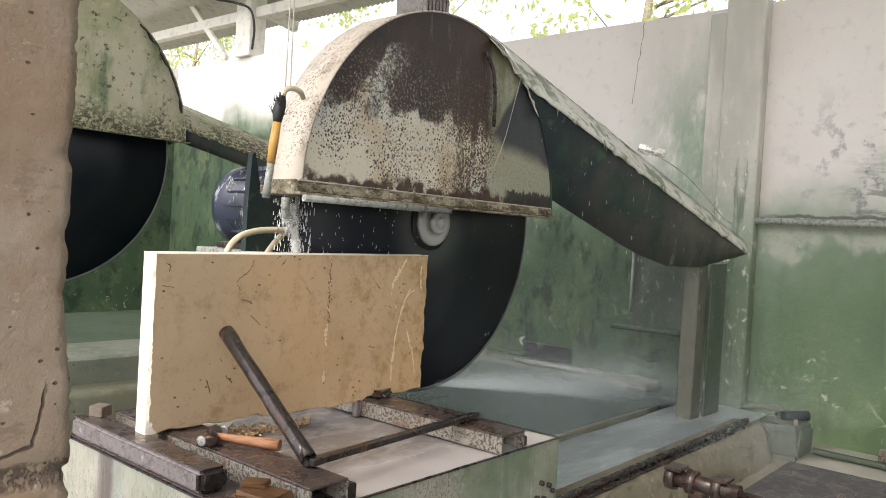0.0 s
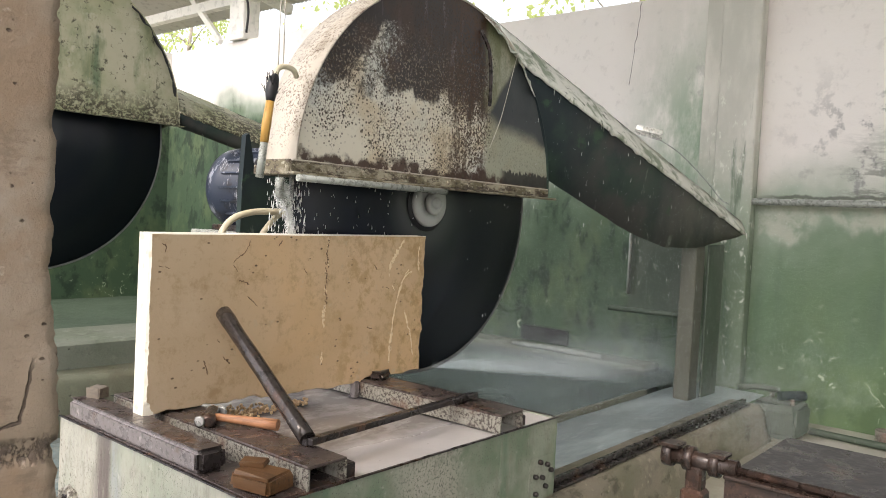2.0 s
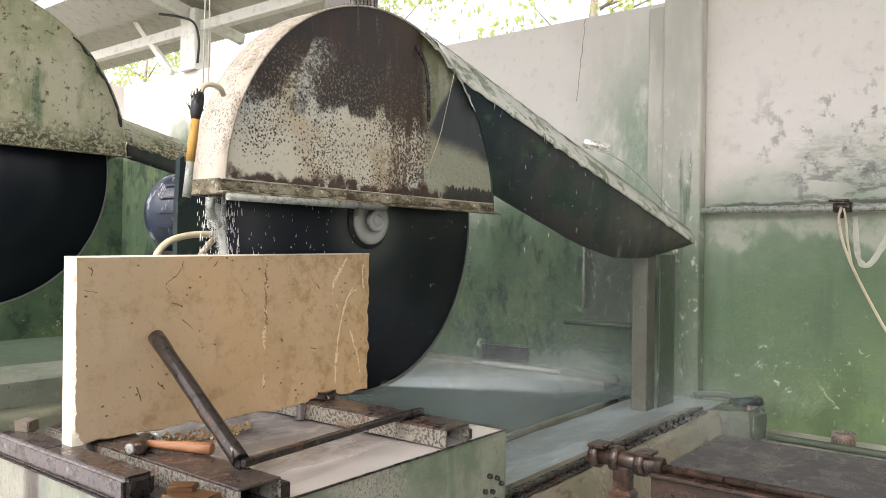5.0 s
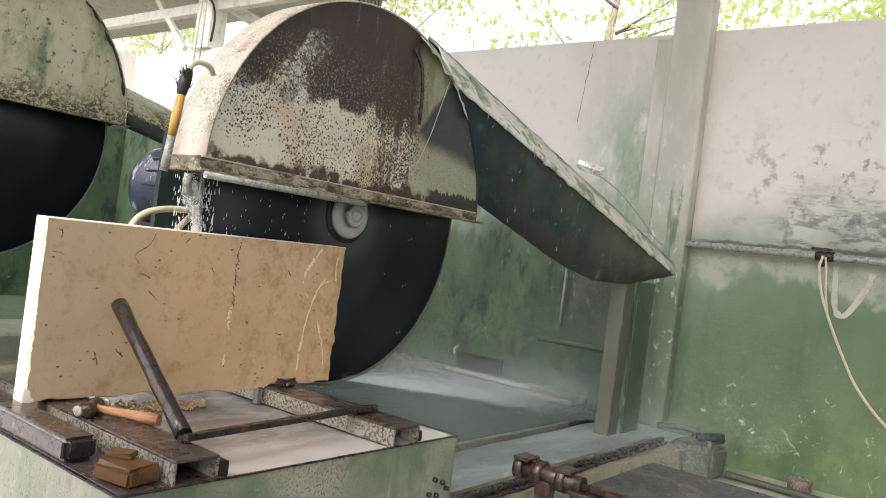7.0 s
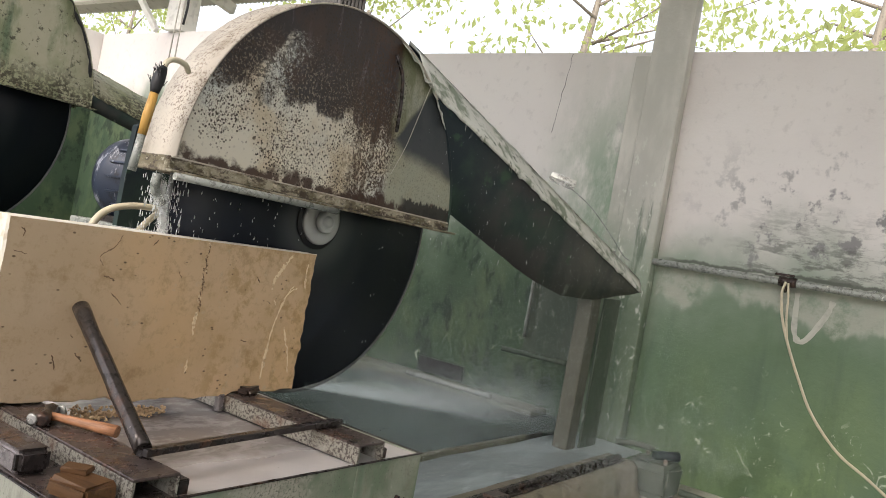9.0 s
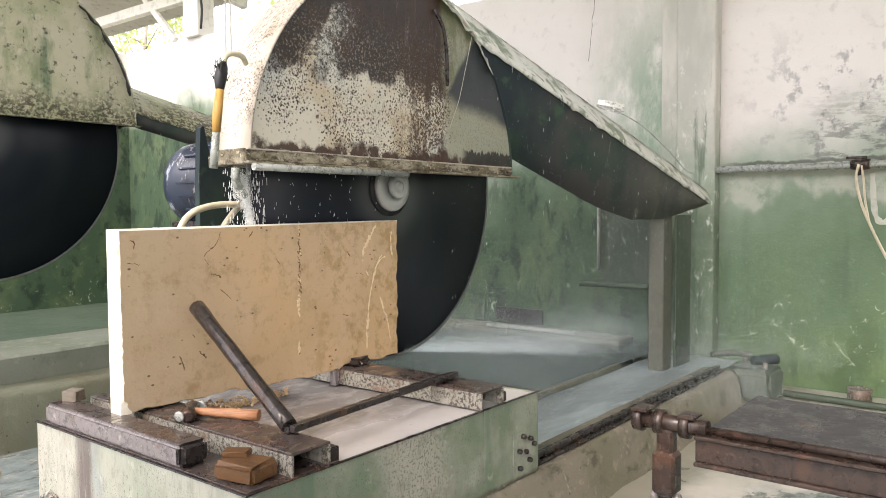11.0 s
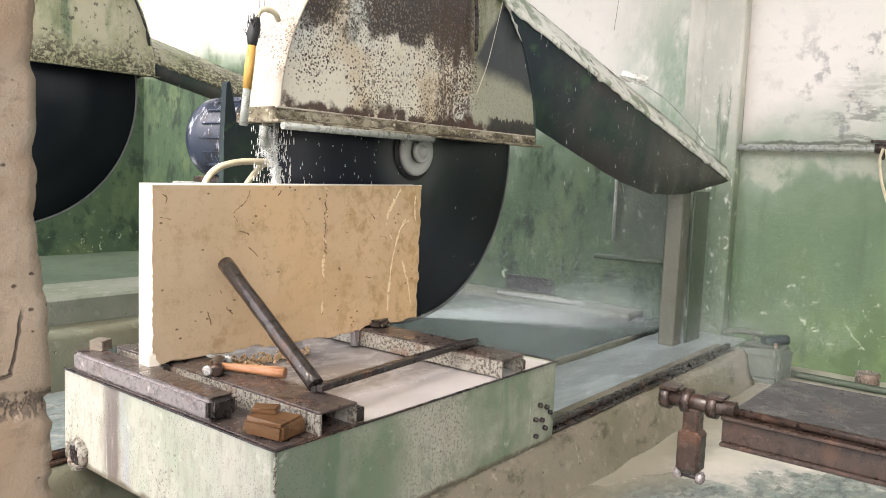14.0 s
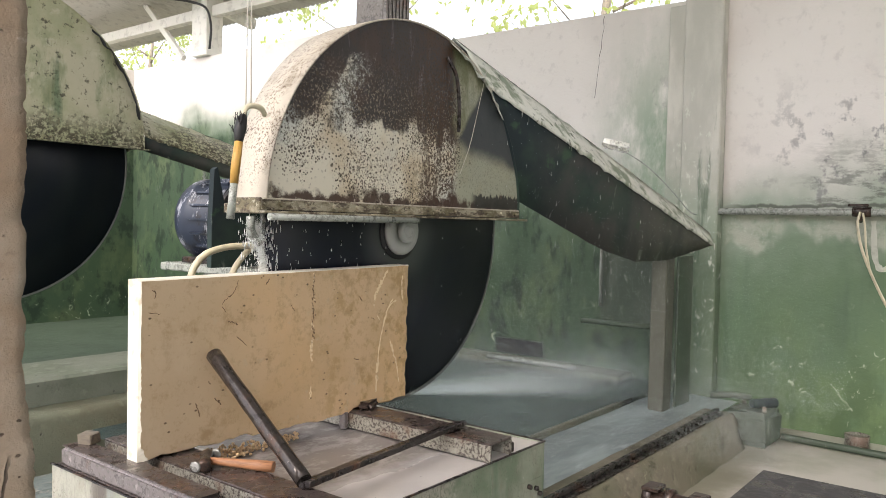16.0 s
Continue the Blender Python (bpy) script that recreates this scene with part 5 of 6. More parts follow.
def slab():
    """Sawn slab: three clean sides, broken right end and foot."""
    sl = thing("stone_slab", "beige limestone slab with pale veins, broken end and foot", "stone slab", pose(1.131, 2.040, 0.624))
    L, H, T = 1.192, 0.53, 0.061
    top = [(0.004, H), (L - 0.006, H + 0.012)]
    out = [(0.004, 0.0)]
    rnd = random.Random(5)
    n = 46
    for k in range(1, n):
        x = L * k / n
        low = 0.014 * noise.noise((x * 9, 0, 2)) + 0.008 * noise.noise((x * 31, 0, 7))
        if 0.40 < x < 0.86:
            low -= 0.010
        out.append((x, max(-0.0, 0.006 + low) if x < 0.35 else 0.004 + low))
    for k in range(0, 30):
        z = (H + 0.012) * k / 30
        out.append((L - 0.012 + 0.022 * noise.noise((0, z * 7, 5)) + 0.010 * noise.noise((3, z * 27, 1)), z + 0.002))
    out += [top[1], top[0]]
    for k in range(89, 0, -1):
        z = H * k / 90
        out.append((0.004, z))
    bm = bmesh.new()
    n = len(out)
    cx, cz = L / 2, H / 2
    left = lambda z: 0.006 + (0.030 * max(0, noise.noise((3, z * 24, 7)) - 0.2) + 0.012 * max(0, noise.noise((1, z * 80, 2)))) * (1.0 if z < 0.28 else 0.15) + 0.022 * max(0, (0.05 - z) / 0.05)
    chip = lambda x, z: 0.95 * max(0, left(max(z, 0.004)) - x)
    front = [bm.verts.new((x + chip(x, z) - (0.004 + 0.003 * noise.noise((x * 30, z * 30, 1))) * (1 if x > cx else -1) * (abs(x - cx) > cx - 0.05), 0, z - (0.004 + 0.003 * noise.noise((x * 26, z * 26, 4))) * (1 if z > cz else -1) * (abs(z - cz) > cz - 0.04))) for x, z in out]
    edge = [bm.verts.new((x, 0.006, z)) for x, z in out]
    mid = [bm.verts.new((x + 0.006 * noise.noise((x * 20, 5, z * 20)) * (x > 0.02), T * 0.5, z + 0.004 * noise.noise((x * 20, 9, z * 9)))) for x, z in out]
    back = [bm.verts.new((x, T, z)) for x, z in out]
    bm.faces.new(front)
    bm.faces.new(back[::-1])
    for a, b in ((front, edge), (edge, mid), (mid, back)):
        for k in range(n):
            f = bm.faces.new((a[k], b[k], b[(k + 1) % n], a[(k + 1) % n]))
            x = (out[k][0] + out[(k + 1) % n][0]) / 2
            z = (out[k][1] + out[(k + 1) % n][1]) / 2
            # paler stone at the near end and along the top edge
            f.material_index = 1 if x < 0.03 or z > H - 0.02 else 0
    part("stone", bm, [STONE, STONE_PALE], sl)
    # pale calcite veins and dark cracks, a hair proud of the face
    vein = Mat("calcite_vein", (0.84, 0.70, 0.48), 0.5)
    vein.over((0.53, 0.37, 0.21), vein.step(vein.noise(38, 6, 0.7), 0.50, 0.60, 0.85))
    vein.over((0.20, 0.13, 0.07), vein.step(vein.noise(70, 5, 0.7, at=(3, 3, 3)), 0.60, 0.64, 0.8))
    vein = vein.done()
    dark = plain("crack_shadow", (0.16, 0.10, 0.055), 0.8)

    def line(pts, w, mat, name, seed):
        p = arc_points([(x, 0, z) for x, z in pts], 7)
        bm = bmesh.new()
        rows = []
        for i, q in enumerate(p):
            d = (p[min(i + 1, len(p) - 1)] - p[max(i - 1, 0)]).normalized()
            s = Vector((-d.z, 0, d.x)) * w * 1.5 * (0.25 + 1.1 * abs(noise.noise((i * 0.37, seed, 2)))) * (0.3 if i in (0, len(p) - 1) else 1)
            q = q + Vector((0.005 * noise.noise((i * 0.5, seed, 0)), 0, 0.004 * noise.noise((i * 0.6, 0, seed))))
            rows.append((bm.verts.new(q + s + Vector((0, -0.0006, 0))), bm.verts.new(q + Vector((0, -0.0016, 0))), bm.verts.new(q - s + Vector((0, -0.0006, 0)))))
        for a, b in zip(rows, rows[1:]):
            bm.faces.new((a[0], b[0], b[1], a[1]))
            bm.faces.new((a[1], b[1], b[2], a[2]))
        part(name, bm, mat, sl)

    veins = (
        ([(1.055, 0.525), (1.03, 0.49), (1.005, 0.455), (0.985, 0.42), (0.982, 0.38)], 0.0075),
        ([(1.00, 0.35), (1.015, 0.33)], 0.004),
        ([(1.145, 0.50), (1.142, 0.45), (1.15, 0.40)], 0.006),
        ([(1.09, 0.41), (1.06, 0.37), (1.04, 0.32), (1.02, 0.25), (1.01, 0.19), (1.005, 0.12), (1.00, 0.05)], 0.0068),
        ([(1.06, 0.37), (1.09, 0.395), (1.11, 0.40)], 0.004),
        ([(1.075, 0.25), (1.095, 0.20), (1.12, 0.14), (1.135, 0.07)], 0.0045),
        ([(0.665, 0.29), (0.66, 0.25), (0.665, 0.21)], 0.0075),
        ([(0.662, 0.13), (0.66, 0.08)], 0.005),
    )
    for k, (pts, w) in enumerate(veins):
        line(pts, w, vein, "vein", k + 1)
    cracks = (
        ([(0.345, 0.515), (0.325, 0.475), (0.295, 0.455), (0.283, 0.44)], 0.0020),
        ([(0.283, 0.435), (0.30, 0.415)], 0.0018),
        ([(0.305, 0.385), (0.325, 0.382), (0.345, 0.372)], 0.0028),
        ([(0.34, 0.335), (0.365, 0.315), (0.38, 0.30)], 0.0022),
        ([(0.19, 0.145), (0.20, 0.125), (0.207, 0.10)], 0.0030),
        ([(0.258, 0.15), (0.275, 0.135), (0.285, 0.125)], 0.0032),
        ([(0.04, 0.50), (0.055, 0.49), (0.05, 0.475)], 0.0028),
        ([(0.03, 0.435), (0.07, 0.428)], 0.0014),
        ([(0.565, 0.42), (0.58, 0.40)], 0.0020),
        ([(0.90, 0.43), (0.915, 0.41)], 0.0028),
        ([(0.875, 0.195), (0.905, 0.19)], 0.0024),
        ([(0.965, 0.345), (0.985, 0.335)], 0.0020),
        ([(0.235, 0.205), (0.245, 0.195)], 0.0026),
        ([(0.47, 0.515), (0.455, 0.495)], 0.0018),
    )
    for k, (pts, w) in enumerate(cracks):
        line(pts, w, dark, "crack", k + 20)
    # a seam of small pits, from the top edge down to the middle
    r = random.Random(8)
    for k in range(46):
        z = 0.525 - 0.24 * k / 45 + r.uniform(-0.003, 0.003)
        x = 0.668 + 0.004 * math.sin(k * 0.5) + r.gauss(0, 0.003)
        d = r.uniform(0.002, 0.0055)
        line([(x - d * 0.3, z + d), (x + r.uniform(-1, 1) * d, z), (x + d * 0.3, z - d)], r.uniform(0.0012, 0.0026), dark if r.random() < 0.72 else vein, "pit", 60 + k)
    return sl


carried.append(slab())


def stone_chips():
    """Crumbs of limestone fallen in the gap under the slab."""
    r = random.Random(14)
    bm = bmesh.new()
    for k in range(420):
        u = r.random()
        x, y = 1.36 + 0.40 * u, 2.078 + r.gauss(0, 0.016)
        q = r.uniform(0.002, 0.007)
        z = 0.563 + q * 0.5 + r.random() ** 2 * 0.045 * math.exp(-((y - 2.08) / 0.03) ** 2) * (1 - 0.6 * u)
        tmp = bmesh.new()
        bmesh.ops.create_icosphere(tmp, subdivisions=1, radius=q)
        for v in tmp.verts:
            v.co = v.co * (1 + 0.5 * noise.noise(v.co * 130 + Vector((k, 0, 0)))) + Vector((x, y, z))
        merge(bm, tmp)
    return tagged(part("stone_chips", bm, STONE), "pale limestone crumbs heaped on the deck under the slab", "rubble", "", "stuff")


carried.append(stone_chips())


def prop():
    """Steel pipe leaning from the channel to the slab."""
    a, b = Vector((1.318, 1.540, 0.642)), Vector((1.370, 2.018, 0.915))
    p = thing("prop_pipe", "wet dark steel pipe leaning against the slab", "pipe", pose(*a))
    d = b - a
    n = 14
    pts = [d * (k / n) for k in range(n + 1)]
    part("pipe", tube([q + Vector((0.0006 * math.sin(k), 0, 0.0006 * math.cos(k * 2))) for k, q in enumerate(pts)], [0.0225 + 0.0004 * math.sin(k * 1.7) + (0.002 if k > n - 2 else 0) for k in range(n + 1)], 14), PROP, p)
    part("end_plug", tube([d * 1.0, d * 1.004], 0.013, 12), BLACK, p)
    return p


carried.append(prop())


def strut():
    """Two flat bars side by side, from the prop's foot to the far channel."""
    a, b = Vector((1.325, 1.528, 0.632)), Vector((2.098, 1.597, 0.632))
    s = thing("steel_strut", "pair of dark flat steel bars lying across the channels", "steel bar", pose(*a))
    d = b - a
    for dy, dz in ((-0.012, 0.006), (0.011, 0.0)):
        m = Matrix.Translation((0, dy, dz)) @ d.to_track_quat("X", "Z").to_matrix().to_4x4()
        part("bar", box((-0.02, -0.0095, -0.006), (d.length, 0.0095, 0.012), 0.002, m), DARK_STEEL, s)
    return s


carried.append(strut())


def hammer():
    h = thing("sledge_hammer", "short sledge hammer with a reddish wooden handle", "hammer", pose(1.25, 1.88, 0.642, 0, 0, -62))
    bm = bmesh.new()
    add_lathe(bm, [(0.012, -0.062), (0.019, -0.058), (0.021, -0.04), (0.017, -0.02), (0.017, 0.02), (0.021, 0.04), (0.019, 0.058), (0.012, 0.062)], 8, pose(0, 0, 0, 90, 0, 22))
    head = part("head", bm, DARK_STEEL, h, "dark octagonal steel head")
    for y in (-0.062, 0.062):
        part("face", lathe([(0.012, -0.002), (0.0175, 0.0), (0.012, 0.003)], 8, pose(0, y, 0, 90, 0, 0)), FLANGE, head, "bright struck face")
    bm = bmesh.new()
    pts = [(0.0, 0, 0.0), (0.06, 0, 0.0), (0.12, 0, -0.001), (0.16, 0, -0.002), (0.205, 0, -0.003)]
    add_tube(bm, pts, [0.011, 0.0115, 0.013, 0.0155, 0.0165], 10)
    part("handle", bm, HANDLE, h, "reddish brown wooden handle")
    return h


carried.append(hammer())


def wood_block(name, label, lo, hi, mat, turn, bevel=0.006, jitter=0.002):
    c = ((lo[0] + hi[0]) / 2, (lo[1] + hi[1]) / 2, lo[2])
    b = thing(name, label, "block", pose(*c, 0, 0, turn))
    part("block", box((lo[0] - c[0], lo[1] - c[1], 0), (hi[0] - c[0], hi[1] - c[1], hi[2] - lo[2]), bevel, None, jitter, 2), mat, b)
    return b


# heavy steel bar at the trolley's near end, with a rounded nose
bar = thing("steel_bar", "heavy dark steel bar with a rounded end", "steel bar", pose(1.075, 1.67, DECK + 0.004))
bm = box((0, 0, 0), (0.080, 0.71, 0.058), 0.010, None, 0.0, 3)
part("bar", bm, GREY_STEEL, bar, "worn grey steel")
part("bar_top", box((0.004, 0.0, 0.0582), (0.076, 0.706, 0.061), 0.001), DECK_STEEL, bar, "dark wet top face")
part("bar_end", box((-0.001, -0.014, 0.001), (0.081, 0.012, 0.0625), 0.012, None, 0, 3), DARK_STEEL, bar, "black rounded end")
carried.append(bar)
carried.append(wood_block("wooden_block", "wet brown wooden block on the trolley deck", (1.095, 1.43, DECK + 0.004), (1.185, 1.55, DECK + 0.048), WET_WOOD, 12, 0.008, 0.005))
carried.append(wood_block("wooden_chip", "small wet chip of wood on the wooden block", (1.125, 1.50, DECK + 0.049), (1.17, 1.565, DECK + 0.062), WET_WOOD, 35, 0.003))
carried.append(wood_block("wooden_block", "small grey wooden block on the steel bar", (1.12, 2.31, DECK + 0.063), (1.165, 2.36, DECK + 0.098), GREY_WOOD, 20, 0.003))
carried.append(wood_block("wooden_wedge", "dark wet wedge under the slab's broken end", (2.03, 2.0, DECK + 0.063), (2.12, 2.05, DECK + 0.088), RUSTY, 25, 0.008, 0.005))
carried.append(wood_block("steel_packer", "small grey steel packer under the slab", (1.955, 2.035, DECK), (1.980, 2.06, DECK + 0.062), GREY_STEEL, 8, 0.003, 0.001))
carried.append(wood_block("steel_stop", "small steel stop beside the channel's end", (1.340, 1.41, DECK), (1.373, 1.46, DECK + 0.04), DARK_STEEL, 0, 0.003, 0.0))
carried.append(wood_block("steel_stop", "small steel stop beside the channel's end", (2.122, 1.41, DECK), (2.150, 1.46, DECK + 0.035), DARK_STEEL, 0, 0.003, 0.0))


# ---- bench at the side ----
def bench():
    b = thing("work_bench", "low steel bench with a dark wet top and rusty beams", "bench", pose(1.51, 0.52, FL))
    h = 0.687
    part("top", box((0.03, -1.6, h - 0.006), (0.40, 0.0, h), 0.002), BENCH_TOP, b, "dark grey wet steel top")
    part("beam_web", box((0.0, -1.6, h - 0.050), (0.008, 0.0, h - 0.006), 0.001), RUSTY, b, "rusty front beam")
    part("lower_flange", box((-0.012, -1.6, h - 0.058), (0.03, 0.0, h - 0.050), 0.002), RUSTY, b)
    part("upper_flange", box((-0.012, -1.6, h - 0.006), (0.03, 0.0, h + 0.002), 0.002), RUSTY, b)
    part("rear_beam", box((0.37, -1.6, h - 0.066), (0.40, 0.0, h - 0.007), 0.002), RUSTY, b)
    part("edge_pipe", tube([(0.012, 0.13, h + 0.012), (0.012, -0.02, h + 0.012)], 0.017, 14), RUSTY, b, "rusty pipe stub")
    part("edge_rod", tube([(0.012, -0.02, h + 0.010), (0.012, -1.6, h + 0.010)], 0.008, 10), RUSTY, b)
    for y in (0.118, 0.075, 0.022):
        part("collar", lathe([(0.018, -0.009), (0.025, -0.009), (0.025, 0.009), (0.018, 0.009)], 20, pose(0.012, y, h + 0.012, 90), False), RUSTY, b, "rusty collar")
    part("clamp_block", box((-0.014, 0.092, h + 0.030), (0.034, 0.128, h + 0.038), 0.002), RUSTY, b, "rusty clamp plate")
    part("clamp_block", box((-0.008, 0.0, h + 0.028), (0.036, 0.034, h + 0.036), 0.002), RUSTY, b)
    arm = part("hanging_arm", box((-0.004, 0.045, h - 0.135), (0.028, 0.078, h + 0.0), 0.004), RUSTY, b, "rusty arm that hangs from the pipe")
    part("arm_sleeve", box((-0.010, 0.038, h - 0.130), (0.034, 0.085, h - 0.045), 0.006), RUSTY, arm)
    for y in (0.045, 0.090):
        part("bolt", lathe([(0.013, 0), (0.013, 0.010), (0.007, 0.014)], 14, pose(0.012, y, h - 0.140, 90)), GREY_STEEL, arm)
    part("bolt_bar", tube([(0.012, 0.035, h - 0.140), (0.012, 0.085, h - 0.140)], 0.006, 10), DARK_STEEL, arm)
    for x in (0.02, 0.36):
        for y in (-0.75, -1.55):
            part("leg", box((x, y, 0), (x + 0.03, y + 0.03, h - 0.066), 0.002), RUSTY, b)
    return b


bench()
stump = thing("stump", "pale cut wooden stump on the wet floor", "stump", pose(2.24, 0.45, FL))
part("trunk", lathe([(0.145, 0.0), (0.136, 0.12), (0.139, 0.205), (0.130, 0.215)], 24), PALE_WOOD, stump)
pipe_off = thing("pipe_offcut", "short black pipe lying on the stump", "pipe", pose(2.26, 0.40, FL + 0.242, 0, 0, 20))
part("pipe", tube([(-0.12, 0.0, 0), (0.12, 0.0, 0.0)], 0.025, 14), BLACK, pipe_off)

# ---- along the far wall ----
pipe = thing("wall_pipe", "pale painted water pipe along the wall", "pipe", pose(5.12, 0, 1.462))
part("pipe", tube([(0, 2.25, 0), (0, 1.0, -0.004), (0, -2.5, 0.0)], 0.022, 12), PIPE_GREY, pipe)
for y in (2.0, 0.4, -1.2):
    part("clip", box((-0.006, y - 0.012, -0.028), (0.08, y + 0.012, 0.028), 0.003), PIPE_GREY, pipe)
v = part("valve", lathe([(0.03, -0.05), (0.034, -0.02), (0.026, 0.0), (0.034, 0.02), (0.03, 0.05)], 14, pose(0, 0.86, 0, 90)), RUSTY, pipe, "rusty tap")
part("tap_lever", box((-0.05, 0.82, 0.03), (-0.03, 0.93, 0.045), 0.004), RUSTY, v)
part("tap_outlet", tube([(-0.01, 0.865, -0.02), (-0.03, 0.865, -0.06)], 0.014, 10), RUSTY, v)
wh = thing("wall_hose", "thin pale hose hanging from the tap", "hose")
part("hose", tube(arc_points([(5.09, 0.865, 1.46), (5.08, 0.875, 1.385), (5.08, 0.85, 1.25), (5.08, 0.79, 1.09), (5.08, 0.70, 0.90), (5.07, 0.60, 0.725), (5.06, 0.44, 0.555), (5.05, 0.26, 0.45), (5.0, 0.02, 0.30), (4.96, -0.2, 0.11)], 6), 0.008, 8), HOSE, wh)

def scar(points, w):
    """A strip of bare limewash where something was torn off the plaster."""
    bm = bmesh.new()
    rows = []
    p = arc_points([(WX - 0.003, y, z) for y, z in points], 8)
    for i, q in enumerate(p):
        d = (p[min(i + 1, len(p) - 1)] - p[max(i - 1, 0)]).normalized()
        side = Vector((0, -d.z, d.y)) * w * (0.8 + 0.5 * noise.noise((i * 0.4, 2, 8)))
        rows.append((bm.verts.new(q + side), bm.verts.new(q - Vector((0.002, 0, 0))), bm.verts.new(q - side)))
    for a, b in zip(rows, rows[1:]):
        for k in range(2):
            bm.faces.new((a[k], b[k], b[k + 1], a[k + 1]))
    part("scar", bm, plain("bare_limewash", (0.55, 0.56, 0.49), 0.85), wall, "pale scar where plaster paint came off")


scar([(0.81, 1.41), (0.79, 1.17), (0.73, 1.13), (0.64, 1.29), (0.61, 1.39)], 0.020)
part("hose_loop", tube(arc_points([(5.085, 0.85, 1.455), (5.075, 0.835, 1.37), (5.075, 0.825, 1.25), (5.08, 0.80, 1.11)], 6), 0.006, 8), HOSE, wh)

# ---- hanging and loose things ----
def broom():
    b = thing("hand_brush", "brush with yellow wooden handle hung upside down", "brush", pose(1.47, 1.99, 1.335))
    part("ferrule", tube([(0, 0, 0), (0.012, 0, 0.11)], [0.013, 0.012], 10), PIPE_GREY, b, "grey metal tube")
    part("handle", tube([(0.012, 0, 0.11), (0.018, 0, 0.17), (0.028, 0, 0.24)], [0.013, 0.015, 0.013], 12), BROOM, b, "varnished yellow wooden handle")
    head = part("bristle_head", tube(arc_points([(0.028, 0, 0.24), (0.032, 0, 0.28), (0.045, 0, 0.325)], 3), [0.013, 0.016, 0.018, 0.019, 0.018, 0.016, 0.010], 10), BLACK, b, "black matted bristles")
    rnd = random.Random(3)
    bm = bmesh.new()
    for k in range(70):
        a = Vector((0.034 + rnd.uniform(-0.018, 0.018), rnd.uniform(-0.018, 0.018), 0.26 + rnd.uniform(0, 0.05)))
        add_tube(bm, [a, a + Vector((rnd.uniform(-0.012, 0.012), rnd.uniform(-0.012, 0.012), rnd.uniform(0.012, 0.03)))], 0.0012, 3)
    tagged(part("bristle", bm, BLACK, head), "", "", "", "stuff")
    return b


broom()
hook = thing("hose_stub", "cream hose stub curling over the hood's rim", "hose", pose(1.52, 2.0, 1.66))
part("stub", tube(arc_points([(0, 0, 0), (0.010, 0, 0.022), (0.035, 0, 0.034), (0.07, 0.0, 0.03), (0.10, 0.02, 0.015)], 5), 0.009, 10), HOSE, hook)
for x, dx in ((1.53, 0.30), (1.55, 0.26)):
    c = thing("cord", "thin pale cord hanging from the roof", "cord", pose(x, 2.0, 1.69))
    part("cord", tube(arc_points([(0, 0, 0), (dx * 0.2, 0.08, 0.6), (dx * 0.5, 0.25, 1.5), (dx, 0.4, 2.84)], 5), 0.0022, 5), CORD, c)
cable = thing("cable", "grey cable hanging down the post", "cable", pose(5.1, 7.3, 3.2))
part("cable", tube(arc_points([(0, 0, 0), (0, -0.02, 0.25), (-0.02, 0.05, 0.45), (-0.05, 0.3, 0.55), (-0.1, 0.6, 0.62)], 5), 0.014, 6), BLACK, cable)
wire = thing("wire", "thin pale wire strung across the hood's shoulder", "wire", pose(2.64, 1.985, 1.55))
part("wire", tube(arc_points([(0, 0, 0), (0.05, -0.01, 0.12), (0.09, -0.012, 0.24), (0.18, 0.0, 0.47)], 5), 0.0012, 5), CORD, wire)
strip = thing("metal_strip", "bright bent strip of sheet metal on the chute lid", "metal strip", pose(4.72, 2.265, 1.86, 0, 12, -60))
part("strip", box((-0.09, -0.035, 0), (0.09, 0.035, 0.006), 0.002, pose(0, 0, 0, 35)), BRIGHT, strip)
part("fold", box((-0.085, 0.022, 0.018), (0.09, 0.030, 0.055), 0.002, None, 0.003), BRIGHT, strip)
lead = thing("cable", "thin grey cable along the chute lid", "cable")
part("cable", tube(arc_points([(4.73, 2.24, 1.86), (4.74, 2.05, 1.74), (4.80, 1.90, 1.58), (4.88, 1.82, 1.46), (4.92, 1.78, 1.43)], 6), 0.004, 6), PIPE_GREY, lead)

pump = thing("drain_pump", "lime-crusted drain pump at the rail's end", "pump", pose(4.74, 1.33, FL))
part("block", box((-0.14, -0.12, 0), (0.16, 0.14, 0.20), 0.03, None, 0.016, 3), LIMED, pump)
part("body", tube([(-0.05, 0.0, 0.235), (0.08, -0.10, 0.235)], [0.026, 0.030], 9), DUCT, pump, "dark mossy pump body")
part("outlet", tube(arc_points([(0.0, 0.02, 0.26), (-0.06, 0.12, 0.27), (-0.12, 0.22, 0.26)], 5), 0.018, 10), LIMED, pump)
for dx, dy in ((-0.08, -0.08), (0.08, 0.08)):
    part("bolt", lathe([(0.014, 0), (0.014, 0.03), (0.008, 0.035)], 8, pose(dx, dy, 0.20)), SPLASH, pump)
drain = thing("drain_hose", "dark wet hose lying along the foot of the wall", "hose")
part("hose", tube(arc_points([(4.86, 1.20, FL + 0.03), (4.862, 0.9, FL + 0.026), (4.85, 0.4, FL + 0.026), (4.87, -0.4, FL + 0.026), (4.86, -1.4, FL + 0.026)], 5), 0.02, 10), LIMED, drain)
tin = thing("tin", "dented grey tin standing on the wet floor", "tin", pose(4.97, 0.815, FL + 0.004))
part("can", lathe([(0.062, 0.0), (0.066, 0.004), (0.064, 0.045), (0.067, 0.085), (0.062, 0.087), (0.058, 0.075)], 20), SPLASH, tin)
low = thing("low_pipe", "pale pipe lying along the pit's far side", "pipe")
